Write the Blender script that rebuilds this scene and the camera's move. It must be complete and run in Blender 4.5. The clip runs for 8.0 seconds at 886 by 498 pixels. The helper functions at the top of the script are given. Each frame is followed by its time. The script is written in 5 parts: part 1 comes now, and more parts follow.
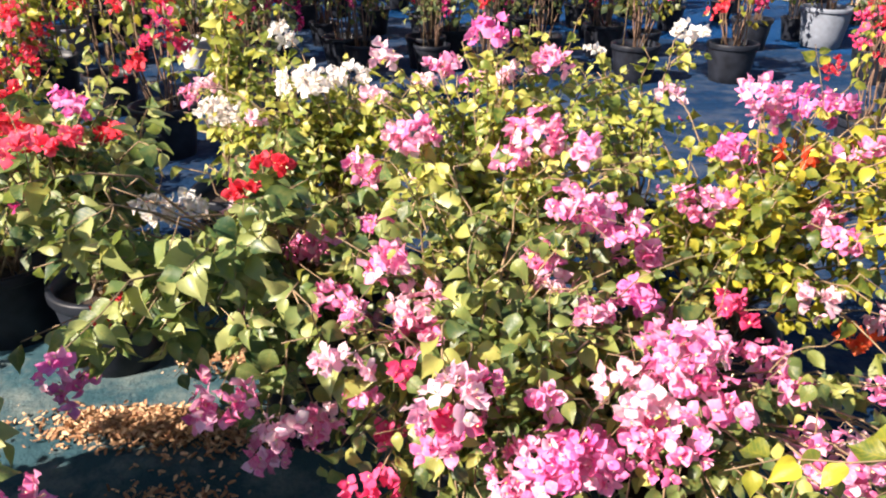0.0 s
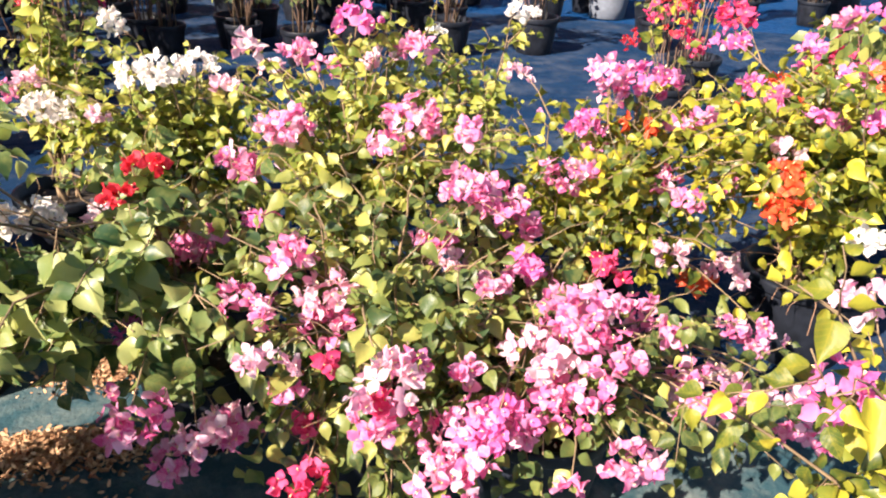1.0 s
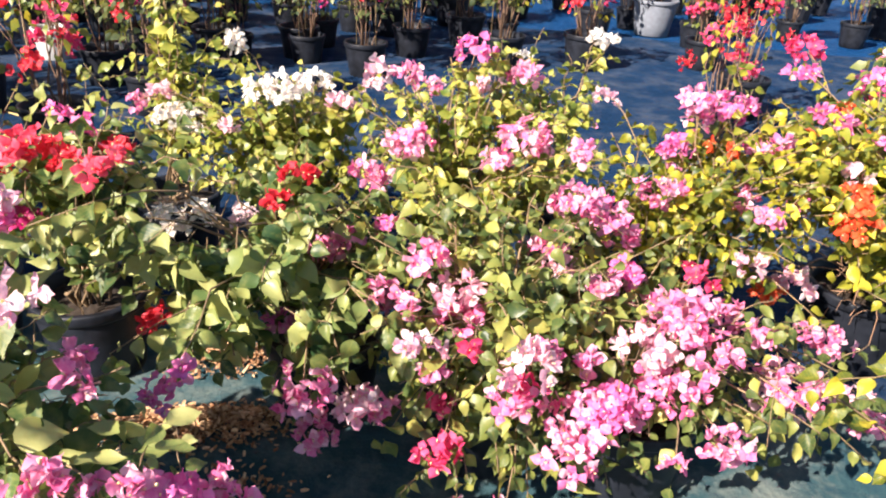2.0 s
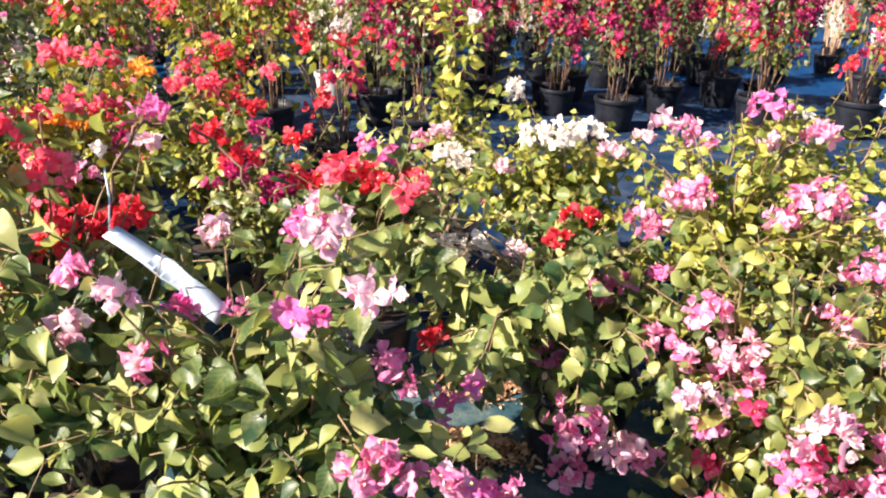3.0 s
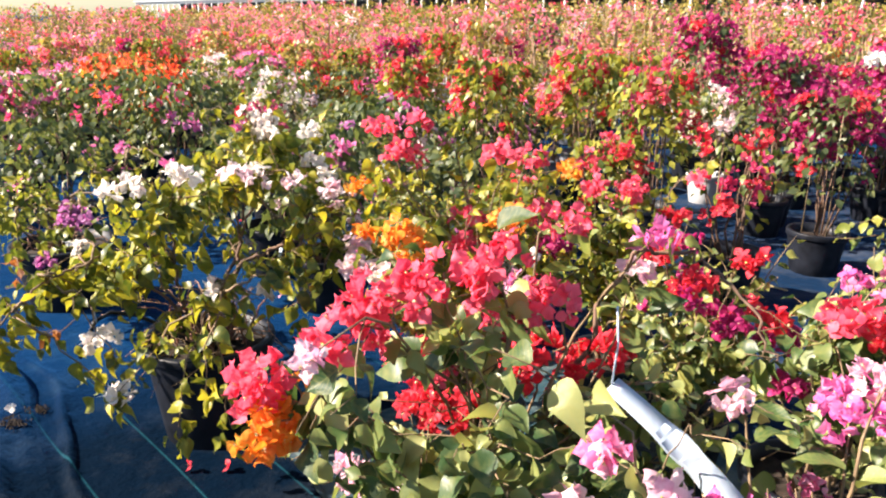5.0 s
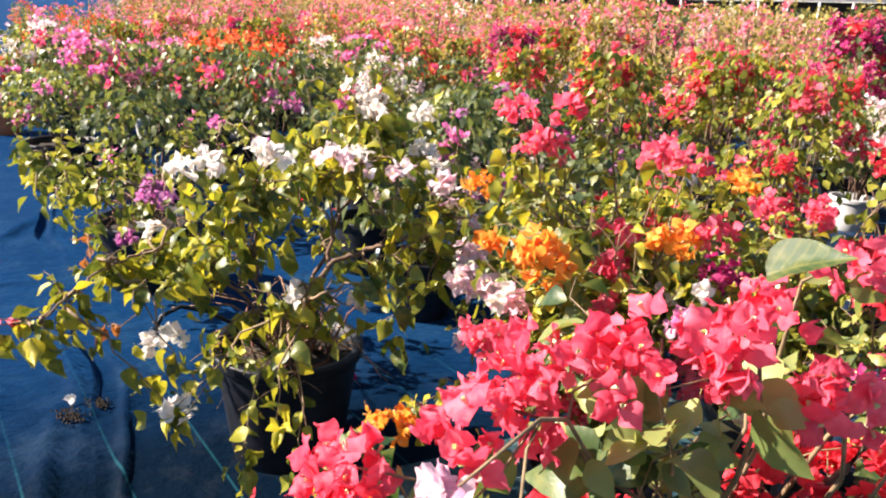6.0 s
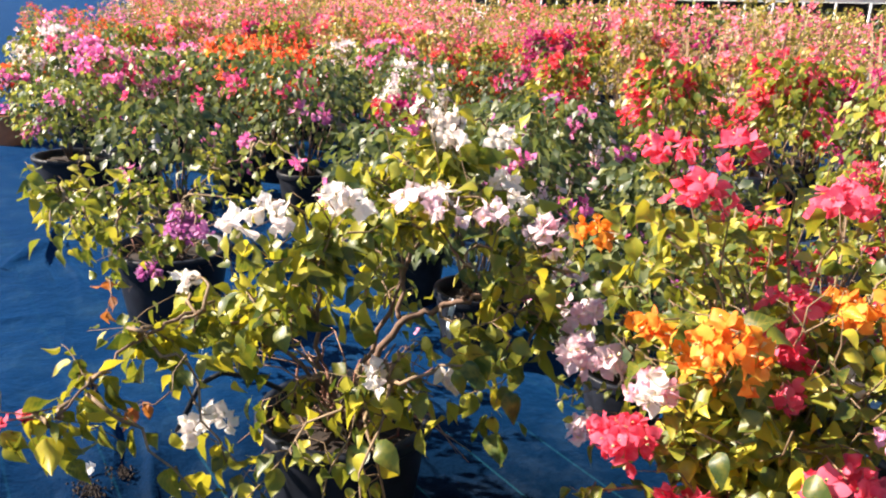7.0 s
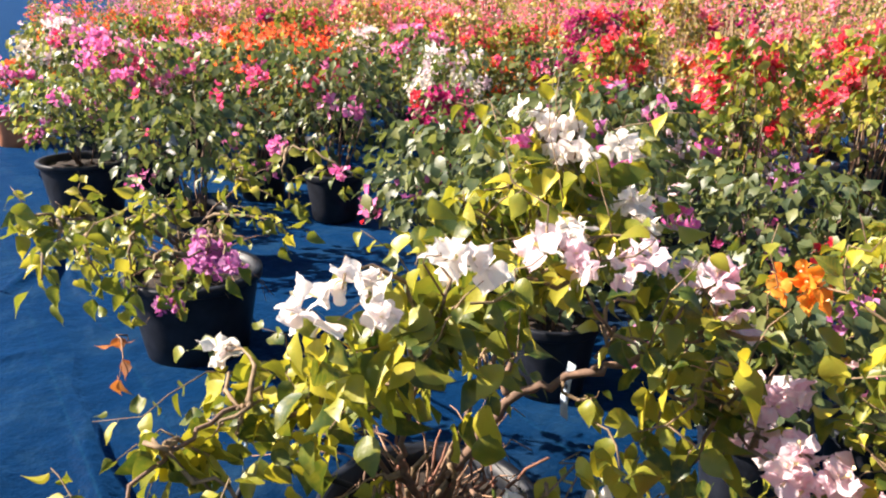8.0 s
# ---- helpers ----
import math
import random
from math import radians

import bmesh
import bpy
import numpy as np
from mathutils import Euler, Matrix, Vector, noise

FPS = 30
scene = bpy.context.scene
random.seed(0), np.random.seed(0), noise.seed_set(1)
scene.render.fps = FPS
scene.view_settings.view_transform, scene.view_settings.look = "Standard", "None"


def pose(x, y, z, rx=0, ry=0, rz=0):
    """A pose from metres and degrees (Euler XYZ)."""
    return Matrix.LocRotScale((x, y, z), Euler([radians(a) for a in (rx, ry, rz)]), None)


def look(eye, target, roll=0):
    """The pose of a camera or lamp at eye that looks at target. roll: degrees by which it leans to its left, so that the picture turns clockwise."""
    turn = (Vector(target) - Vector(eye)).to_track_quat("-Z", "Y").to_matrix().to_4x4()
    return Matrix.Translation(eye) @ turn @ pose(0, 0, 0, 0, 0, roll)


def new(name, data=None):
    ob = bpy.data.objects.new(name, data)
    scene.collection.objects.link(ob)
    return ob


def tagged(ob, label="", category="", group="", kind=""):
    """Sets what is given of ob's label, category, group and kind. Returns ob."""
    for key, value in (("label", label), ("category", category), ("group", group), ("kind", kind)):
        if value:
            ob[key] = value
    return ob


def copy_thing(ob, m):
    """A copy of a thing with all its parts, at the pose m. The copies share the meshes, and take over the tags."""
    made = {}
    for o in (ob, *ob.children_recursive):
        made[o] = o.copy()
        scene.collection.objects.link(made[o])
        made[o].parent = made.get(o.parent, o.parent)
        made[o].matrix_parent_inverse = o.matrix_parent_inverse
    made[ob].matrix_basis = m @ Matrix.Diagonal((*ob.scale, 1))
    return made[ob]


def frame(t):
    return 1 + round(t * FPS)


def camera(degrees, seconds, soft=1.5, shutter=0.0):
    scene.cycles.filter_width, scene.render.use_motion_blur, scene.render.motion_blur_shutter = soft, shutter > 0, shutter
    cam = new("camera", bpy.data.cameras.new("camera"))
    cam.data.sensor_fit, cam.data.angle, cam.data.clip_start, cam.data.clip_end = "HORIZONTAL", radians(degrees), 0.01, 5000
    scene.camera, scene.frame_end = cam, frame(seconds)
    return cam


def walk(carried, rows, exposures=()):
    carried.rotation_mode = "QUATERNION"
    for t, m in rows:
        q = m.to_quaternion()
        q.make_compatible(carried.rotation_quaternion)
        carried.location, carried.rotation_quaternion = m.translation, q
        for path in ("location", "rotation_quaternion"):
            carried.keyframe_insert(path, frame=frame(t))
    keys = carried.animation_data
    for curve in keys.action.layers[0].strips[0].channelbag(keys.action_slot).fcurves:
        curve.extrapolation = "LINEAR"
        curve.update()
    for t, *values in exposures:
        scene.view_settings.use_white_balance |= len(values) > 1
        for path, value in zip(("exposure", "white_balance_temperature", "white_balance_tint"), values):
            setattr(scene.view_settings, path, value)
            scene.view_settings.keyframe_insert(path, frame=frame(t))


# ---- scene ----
cam = camera(60.5, 8.0, soft=2.1)
PATH = [
    (0, (0.194, 0.096, 1.596), (0.095, 1.902, 0.741), 0.4),
    (0.5, (0.134, 0.191, 1.601), (0.259, 1.962, 0.682), 1.4),
    (1, (-0.017, 0.068, 1.64), (0.374, 1.809, 0.735), 2.3),
    (1.2, (-0.065, 0.0, 1.672), (0.341, 1.742, 0.776), 2.2),
    (2.3, (-0.4, -0.141, 1.746), (-0.15, 1.633, 0.858), 4.2),
    (2.5, (-0.425, -0.16, 1.741), (-0.311, 1.63, 0.856), 3.3),
    (3, (-0.52, -0.18, 1.722), (-0.731, 1.646, 0.935), 2.2),
    (3.5, (-0.669, -0.194, 1.726), (-1.198, 1.612, 1.051), 1.9),
    (4, (-0.779, -0.181, 1.754), (-1.501, 1.582, 1.145), 1.4),
    (4.5, (-0.889, -0.105, 1.74), (-1.722, 1.616, 1.153), 1.4),
    (5, (-1.021, 0.052, 1.701), (-2.019, 1.684, 1.117), 0.3),
    (5.2, (-1.092, 0.144, 1.677), (-2.163, 1.729, 1.093), -0.1),
    (6.3, (-1.538, 0.453, 1.58), (-2.734, 1.941, 0.985), 3.4),
    (6.5, (-1.642, 0.483, 1.599), (-2.839, 1.971, 1.004), 3.2),
    (7, (-1.864, 0.59, 1.597), (-3.061, 2.079, 1.006), 2.9),
    (7.5, (-2.155, 0.783, 1.577), (-3.371, 2.253, 0.976), 2.0),
    (8, (-2.392, 0.885, 1.561), (-3.609, 2.343, 0.933), 1.5),
]
walk(cam, [(t, look(eye, target, roll)) for t, eye, target, roll in PATH])

# ---- light ----
SUN_DIR = Vector((-0.665, -0.455, 0.592)).normalized()  # from the place towards the sun
world = bpy.data.worlds.new("sky")
scene.world = world
world.use_nodes = True
wn = world.node_tree.nodes
sky = wn.new("ShaderNodeTexSky")
sky.sky_type, sky.sun_disc = "NISHITA", False
sky.sun_elevation = math.asin(SUN_DIR.z)
sky.sun_rotation = math.atan2(SUN_DIR.x, SUN_DIR.y)
sky.air_density, sky.dust_density, sky.ozone_density = 1.0, 0.6, 1.5
world.node_tree.links.new(sky.outputs[0], wn["Background"].inputs[0])
wn["Background"].inputs[1].default_value = 0.053
sun = new("sun", bpy.data.lights.new("sun", "SUN"))
sun.data.energy, sun.data.angle, sun.data.color = 5.0, radians(0.55), (1.0, 0.865, 0.74)
sun.matrix_basis = look(SUN_DIR * 30, (0, 0, 0))
scene.view_settings.exposure = 1.78


# ---- materials ----
def material(name):
    m = bpy.data.materials.new(name)
    m.use_nodes = True
    nt = m.node_tree
    return m, nt, nt.nodes["Principled BSDF"], nt.nodes["Material Output"]


def node(nt, kind, **values):
    n = nt.nodes.new(kind)
    for key, value in values.items():
        n.inputs[key.replace("_", " ")].default_value = value
    return n


def ramp(nt, source, stops):
    r = nt.nodes.new("ShaderNodeValToRGB")
    while len(r.color_ramp.elements) < len(stops):
        r.color_ramp.elements.new(0.5)
    for e, (p, c) in zip(r.color_ramp.elements, stops):
        e.position, e.color = p, (*c, 1)
    nt.links.new(source, r.inputs[0])
    return r


def noise_of(nt, scale, detail=3.0, rough=0.55):
    co = nt.nodes.new("ShaderNodeTexCoord")
    n = node(nt, "ShaderNodeTexNoise", Scale=scale, Detail=detail, Roughness=rough)
    nt.links.new(co.outputs["Object"], n.inputs["Vector"])
    return n


def piece_random(nt):
    """One value for each leaf or bract, whether it is an object or an island of a joined mesh."""
    a, b = nt.nodes.new("ShaderNodeObjectInfo"), nt.nodes.new("ShaderNodeNewGeometry")
    add, fr = nt.nodes.new("ShaderNodeMath"), nt.nodes.new("ShaderNodeMath")
    add.operation, fr.operation = "ADD", "FRACT"
    nt.links.new(a.outputs["Random"], add.inputs[0])
    nt.links.new(b.outputs["Random Per Island"], add.inputs[1])
    nt.links.new(add.outputs[0], fr.inputs[0])
    return fr.outputs[0]


def sum_of(nt, operation, a, b):
    m = nt.nodes.new("ShaderNodeMath")
    m.operation = operation
    for socket, value in zip(m.inputs, (a, b)):
        if isinstance(value, (int, float)):
            socket.default_value = value
        elif value is not None:
            nt.links.new(value, socket)
    return m.outputs[0]


def add_veins(nt, mix, colour):
    """A pale midrib and faint side veins, in the leaf's own space (x across, y along)."""
    co, sep = nt.nodes.new("ShaderNodeTexCoord"), nt.nodes.new("ShaderNodeSeparateXYZ")
    nt.links.new(co.outputs["Object"], sep.inputs[0])
    across = sum_of(nt, "ABSOLUTE", sep.outputs[0], None)
    rib = sum_of(nt, "SUBTRACT", 1.0, sum_of(nt, "MULTIPLY", across, 42.0))
    slant = sum_of(nt, "SUBTRACT", sep.outputs[1], sum_of(nt, "MULTIPLY", across, 0.9))
    side = sum_of(nt, "POWER", sum_of(nt, "ABSOLUTE", sum_of(nt, "SINE", sum_of(nt, "MULTIPLY", slant, 21.0), None), None), 14.0)
    fac = sum_of(nt, "MAXIMUM", rib, sum_of(nt, "MULTIPLY", side, 0.55))
    fac = sum_of(nt, "MULTIPLY", sum_of(nt, "MINIMUM", sum_of(nt, "MAXIMUM", fac, 0.0), 1.0), 0.30)
    veined = nt.nodes.new("ShaderNodeMix")
    veined.data_type = "RGBA"
    nt.links.new(fac, veined.inputs[0])
    nt.links.new(mix.outputs[2], veined.inputs[6])
    veined.inputs[7].default_value = (min(1, colour[0] * 1.35 + 0.03), min(1, colour[1] * 1.2 + 0.03), colour[2] * 1.3, 1)
    return veined


def thin_tissue(name, stops, gloss, through_share, spots, spot_colour, veins=False, glow=(1.1, 1.0, 1.0)):
    """Leaf or bract: coloured piece by piece, mottled, and letting some light through."""
    m, nt, p, out = material(name)
    r = ramp(nt, piece_random(nt), stops)
    mix = nt.nodes.new("ShaderNodeMix")
    mix.data_type = "RGBA"
    n = noise_of(nt, spots)
    rr = ramp(nt, n.outputs[0], [(0.45, (0, 0, 0)), (0.75, (0.55, 0.55, 0.55))])
    nt.links.new(rr.outputs[0], mix.inputs[0])
    nt.links.new(r.outputs[0], mix.inputs[6])
    mix.inputs[7].default_value = (*spot_colour, 1)
    if veins:
        mix = add_veins(nt, mix, spot_colour)
    nt.links.new(mix.outputs[2], p.inputs["Base Color"])
    p.inputs["Roughness"].default_value = gloss
    p.inputs["Specular IOR Level"].default_value = 0.5
    bump = node(nt, "ShaderNodeBump", Strength=0.25, Distance=0.002)
    fine = noise_of(nt, 160, 2)
    nt.links.new(fine.outputs[0], bump.inputs["Height"])
    nt.links.new(bump.outputs[0], p.inputs["Normal"])
    tr, mx = nt.nodes.new("ShaderNodeBsdfTranslucent"), nt.nodes.new("ShaderNodeMixShader")
    mx.inputs[0].default_value = through_share
    tint = nt.nodes.new("ShaderNodeMix")  # light that has passed through is tinted by the tissue
    tint.data_type, tint.blend_type = "RGBA", "MULTIPLY"
    tint.inputs[0].default_value = 1.0
    nt.links.new(mix.outputs[2], tint.inputs[6])
    tint.inputs[7].default_value = (*glow, 1)
    nt.links.new(tint.outputs[2], tr.inputs[0])
    nt.links.new(p.outputs[0], mx.inputs[1])
    nt.links.new(tr.outputs[0], mx.inputs[2])
    nt.links.new(mx.outputs[0], out.inputs[0])
    return m


VEINED = {}


def leaf_material(name, dark, mid, light, yellow):
    stops, spot = [(0.0, dark), (0.32, mid), (0.68, light), (1.0, yellow)], (light[0] * 1.25, light[1] * 1.05, light[2])
    VEINED[name] = thin_tissue(name + "_veined", stops, 0.33, 0.40, 3.0, spot, True, (1.15, 1.13, 0.72))
    return thin_tissue(name, stops, 0.42, 0.40, 38, spot, False, (1.15, 1.13, 0.72))


LEAF = {
    "green": leaf_material("leaf_green", (0.032, 0.064, 0.026), (0.088, 0.132, 0.040), (0.21, 0.245, 0.064), (0.43, 0.41, 0.11)),
    "broad": leaf_material("leaf_broad", (0.028, 0.068, 0.026), (0.085, 0.142, 0.042), (0.25, 0.295, 0.095), (0.47, 0.47, 0.19)),
    "olive": leaf_material("leaf_olive", (0.060, 0.10, 0.018), (0.14, 0.18, 0.026), (0.27, 0.28, 0.04), (0.47, 0.41, 0.06)),
    "gold": leaf_material("leaf_gold", (0.085, 0.10, 0.028), (0.21, 0.20, 0.045), (0.40, 0.33, 0.08), (0.58, 0.46, 0.15)),
    "dark": leaf_material("leaf_dark", (0.034, 0.060, 0.030), (0.066, 0.098, 0.040), (0.13, 0.16, 0.055), (0.24, 0.25, 0.08)),
    "sunny": leaf_material("leaf_sunny", (0.034, 0.066, 0.015), (0.115, 0.150, 0.022), (0.30, 0.30, 0.034), (0.60, 0.51, 0.05)),
    "lime": leaf_material("leaf_lime", (0.075, 0.13, 0.024), (0.17, 0.22, 0.038), (0.33, 0.34, 0.065), (0.50, 0.46, 0.12)),
}


def bract_material(name, *colours):
    stops = [(i / (len(colours) - 1), c) for i, c in enumerate(colours)]
    return thin_tissue(name, stops, 0.6, 0.48, 70, tuple(min(0.92, c * 1.12 + 0.02) for c in colours[-1]))


BRACT = {
    "pink": bract_material("bract_pink", (0.72, 0.10, 0.30), (0.79, 0.19, 0.44), (0.83, 0.34, 0.55), (0.86, 0.56, 0.67)),
    "deep": bract_material("bract_deep_pink", (0.66, 0.03, 0.13), (0.76, 0.06, 0.20), (0.80, 0.12, 0.28)),
    "blush": bract_material("bract_blush", (0.80, 0.33, 0.51), (0.84, 0.53, 0.64), (0.86, 0.71, 0.73)),
    "red": bract_material("bract_red", (0.60, 0.016, 0.035), (0.76, 0.035, 0.065), (0.83, 0.08, 0.12)),
    "coral": bract_material("bract_coral", (0.78, 0.045, 0.10), (0.86, 0.09, 0.17), (0.88, 0.19, 0.28)),
    "magenta": bract_material("bract_magenta", (0.31, 0.008, 0.09), (0.44, 0.016, 0.15), (0.60, 0.045, 0.23)),
    "fuchsia": bract_material("bract_fuchsia", (0.72, 0.09, 0.37), (0.81, 0.19, 0.50), (0.85, 0.36, 0.60)),
    "orange": bract_material("bract_orange", (0.78, 0.16, 0.02), (0.84, 0.30, 0.025), (0.86, 0.46, 0.07)),
    "flame": bract_material("bract_flame", (0.74, 0.05, 0.02), (0.82, 0.10, 0.03), (0.84, 0.20, 0.06)),
    "rose": bract_material("bract_rose", (0.79, 0.10, 0.20), (0.86, 0.22, 0.33), (0.88, 0.40, 0.48)),
    "white": bract_material("bract_white", (0.82, 0.78, 0.70), (0.87, 0.85, 0.80), (0.89, 0.87, 0.85)),
    "lilac": bract_material("bract_lilac", (0.76, 0.50, 0.62), (0.83, 0.67, 0.72), (0.87, 0.79, 0.79)),
    "violet": bract_material("bract_violet", (0.40, 0.07, 0.30), (0.52, 0.14, 0.42), (0.64, 0.30, 0.56)),
}


def plain(name, colour, rough, metal=0.0, scale=9.0, vary=0.35, bump=0.15, bump_scale=60, spec=0.5):
    m, nt, p, out = material(name)
    n = noise_of(nt, scale, 5)
    lo, hi = tuple(c * (1 - vary) for c in colour), tuple(min(1, c * (1 + vary)) for c in colour)
    r = ramp(nt, n.outputs[0], [(0.3, lo), (0.7, hi)])
    nt.links.new(r.outputs[0], p.inputs["Base Color"])
    p.inputs["Roughness"].default_value, p.inputs["Metallic"].default_value = rough, metal
    p.inputs["Specular IOR Level"].default_value = spec
    b = node(nt, "ShaderNodeBump", Strength=bump, Distance=0.004)
    f = noise_of(nt, bump_scale, 3)
    nt.links.new(f.outputs[0], b.inputs["Height"])
    nt.links.new(b.outputs[0], p.inputs["Normal"])
    return m


WOOD = plain("branch_bark", (0.20, 0.135, 0.075), 0.8, vary=0.45, scale=40)
STEM = plain("old_stem_bark", (0.15, 0.09, 0.06), 0.85, vary=0.4, scale=40)
RUST_STEM = plain("reddish_stem_bark", (0.19, 0.085, 0.055), 0.85, vary=0.4, scale=40)
BLACK = plain("black_nursery_plastic", (0.010, 0.012, 0.018), 0.46, vary=0.5, scale=14, spec=0.25)
GREY = plain("grey_nursery_plastic", (0.16, 0.18, 0.22), 0.5, vary=0.2, scale=14)
CREAM = plain("off_white_plastic", (0.46, 0.47, 0.48), 0.5, vary=0.15)
TERRA = plain("terracotta", (0.42, 0.15, 0.07), 0.8, vary=0.25)
TAN = plain("pale_stem_bark", (0.36, 0.24, 0.15), 0.85, vary=0.35, scale=12)
SOIL = plain("potting_soil", (0.022, 0.014, 0.009), 0.95, vary=0.6, scale=30, bump=0.8, bump_scale=90)
TUBE = plain("flower_tube", (0.80, 0.72, 0.42), 0.6, vary=0.1)
LABEL = plain("white_label_plastic", (0.46, 0.54, 0.64), 0.35, vary=0.06)
INK = plain("label_print", (0.10, 0.11, 0.14), 0.6, vary=0.1)
TWIG = plain("dry_twig_bark", (0.27, 0.155, 0.095), 0.8, vary=0.35, scale=40)
OLD_CANE = plain("weathered_cane", (0.22, 0.16, 0.09), 0.7, vary=0.3, scale=25)
CANE = plain("bamboo_cane", (0.42, 0.32, 0.13), 0.6, vary=0.3, scale=25)
CHIP = thin_tissue("bark_chip", [(0, (0.17, 0.07, 0.03)), (0.5, (0.44, 0.23, 0.11)), (1, (0.72, 0.50, 0.30))], 0.85, 0.05, 60, (0.58, 0.38, 0.22))
CONCRETE = plain("pale_wall", (0.40, 0.38, 0.35), 0.85, scale=1.5, vary=0.2)
POST = plain("galvanised_post", (0.55, 0.56, 0.57), 0.45, 0.4, vary=0.15)
SHADE = plain("dark_shade_cloth", (0.07, 0.08, 0.09), 0.85, vary=0.5, scale=0.6)


def mat_material(name, dark, light, dust_colour, dust_from, sheen=0.24, thread=0.04, dark_patch=None):
    """Woven ground cover: shiny threads, marker lines, dust."""
    m, nt, p, out = material(name)
    big, mid, dust = noise_of(nt, 0.9, 5), noise_of(nt, 7, 6, 0.65), noise_of(nt, 3.1, 8, 0.7)
    base = ramp(nt, big.outputs[0], [(0.3, dark), (0.7, light)])
    dirt = ramp(nt, dust.outputs[0], [(dust_from, (0, 0, 0)), (dust_from + 0.26, (0.6, 0.6, 0.6))])
    mix = nt.nodes.new("ShaderNodeMix")
    mix.data_type = "RGBA"
    nt.links.new(dirt.outputs[0], mix.inputs[0])
    nt.links.new(base.outputs[0], mix.inputs[6])
    mix.inputs[7].default_value = (*dust_colour, 1)
    co = nt.nodes.new("ShaderNodeTexCoord")
    turn = nt.nodes.new("ShaderNodeMapping")
    turn.inputs["Rotation"].default_value = (0, 0, radians(-74))
    nt.links.new(co.outputs["Object"], turn.inputs["Vector"])
    wave = node(nt, "ShaderNodeTexWave", Scale=1.05, Distortion=0.15, Detail=1.0)
    nt.links.new(turn.outputs[0], wave.inputs["Vector"])
    line = ramp(nt, wave.outputs[0], [(0.9990, (0, 0, 0)), (1.0, (thread, thread, thread))])
    mix2 = nt.nodes.new("ShaderNodeMix")
    mix2.data_type = "RGBA"
    nt.links.new(line.outputs[0], mix2.inputs[0])
    nt.links.new(mix.outputs[2], mix2.inputs[6])
    mix2.inputs[7].default_value = (0.03, 0.20, 0.24, 1)
    nt.links.new(mix2.outputs[2], p.inputs["Base Color"])
    p.inputs["Specular IOR Level"].default_value = 0.012
    if dark_patch:  # darker, less blue and with less sheen round (x, y), with a ragged edge
        x, y, near, far, patch_tone, patch_dust = dark_patch
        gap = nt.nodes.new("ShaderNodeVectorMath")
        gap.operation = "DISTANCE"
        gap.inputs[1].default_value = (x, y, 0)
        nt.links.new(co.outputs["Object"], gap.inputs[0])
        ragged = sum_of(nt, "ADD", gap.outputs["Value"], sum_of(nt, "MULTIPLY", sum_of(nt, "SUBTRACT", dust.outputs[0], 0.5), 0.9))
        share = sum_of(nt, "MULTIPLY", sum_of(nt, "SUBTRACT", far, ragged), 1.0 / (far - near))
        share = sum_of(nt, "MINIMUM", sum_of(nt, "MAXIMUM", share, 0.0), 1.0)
        patch_mix, thread_mix, over = (nt.nodes.new("ShaderNodeMix") for i in range(3))
        patch_mix.data_type = thread_mix.data_type = over.data_type = "RGBA"
        nt.links.new(dirt.outputs[0], patch_mix.inputs[0])
        patch_mix.inputs[6].default_value, patch_mix.inputs[7].default_value = (*patch_tone, 1), (*patch_dust, 1)
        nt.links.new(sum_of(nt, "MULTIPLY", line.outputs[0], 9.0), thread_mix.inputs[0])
        nt.links.new(patch_mix.outputs[2], thread_mix.inputs[6])
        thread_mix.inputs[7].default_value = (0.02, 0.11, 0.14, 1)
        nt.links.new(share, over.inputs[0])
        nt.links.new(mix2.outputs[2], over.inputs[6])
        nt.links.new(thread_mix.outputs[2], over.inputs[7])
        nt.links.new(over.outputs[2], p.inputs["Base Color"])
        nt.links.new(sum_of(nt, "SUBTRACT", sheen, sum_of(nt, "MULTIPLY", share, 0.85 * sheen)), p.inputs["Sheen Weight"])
    p.inputs["Sheen Weight"].default_value, p.inputs["Sheen Roughness"].default_value = sheen, 0.45
    p.inputs["Sheen Tint"].default_value = (0.05, 0.24, 0.72, 1)
    rough = ramp(nt, mid.outputs[0], [(0.3, (0.42, 0.42, 0.42)), (0.7, (0.65, 0.65, 0.65))])
    nt.links.new(rough.outputs[0], p.inputs["Roughness"])
    weave = node(nt, "ShaderNodeTexChecker", Scale=240)
    nt.links.new(turn.outputs[0], weave.inputs["Vector"])
    b1, b2 = node(nt, "ShaderNodeBump", Strength=0.25, Distance=0.002), node(nt, "ShaderNodeBump", Strength=0.8, Distance=0.03)
    nt.links.new(weave.outputs["Fac"], b1.inputs["Height"])
    nt.links.new(mid.outputs[0], b2.inputs["Height"])
    nt.links.new(b1.outputs[0], b2.inputs["Normal"])
    nt.links.new(b2.outputs[0], p.inputs["Normal"])
    return m


MAT = mat_material("woven_ground_cover", (0.0007, 0.012, 0.042), (0.0014, 0.018, 0.060), (0.016, 0.045, 0.080), 0.48, dark_patch=(-2.5, 1.5, 1.1, 2.1, (0.0014, 0.0055, 0.013), (0.024, 0.028, 0.033)))
DUSTY_MAT = mat_material("dusty_ground_cover", (0.004, 0.012, 0.030), (0.010, 0.023, 0.048), (0.085, 0.092, 0.105), 0.46, 0.10)
# paler and more teal than MAT
TEAL_MAT = mat_material("teal_ground_cover", (0.022, 0.052, 0.062), (0.040, 0.080, 0.092), (0.26, 0.27, 0.23), 0.47, 0.08)

# ---- mesh helpers ----
rng = np.random.default_rng(11)


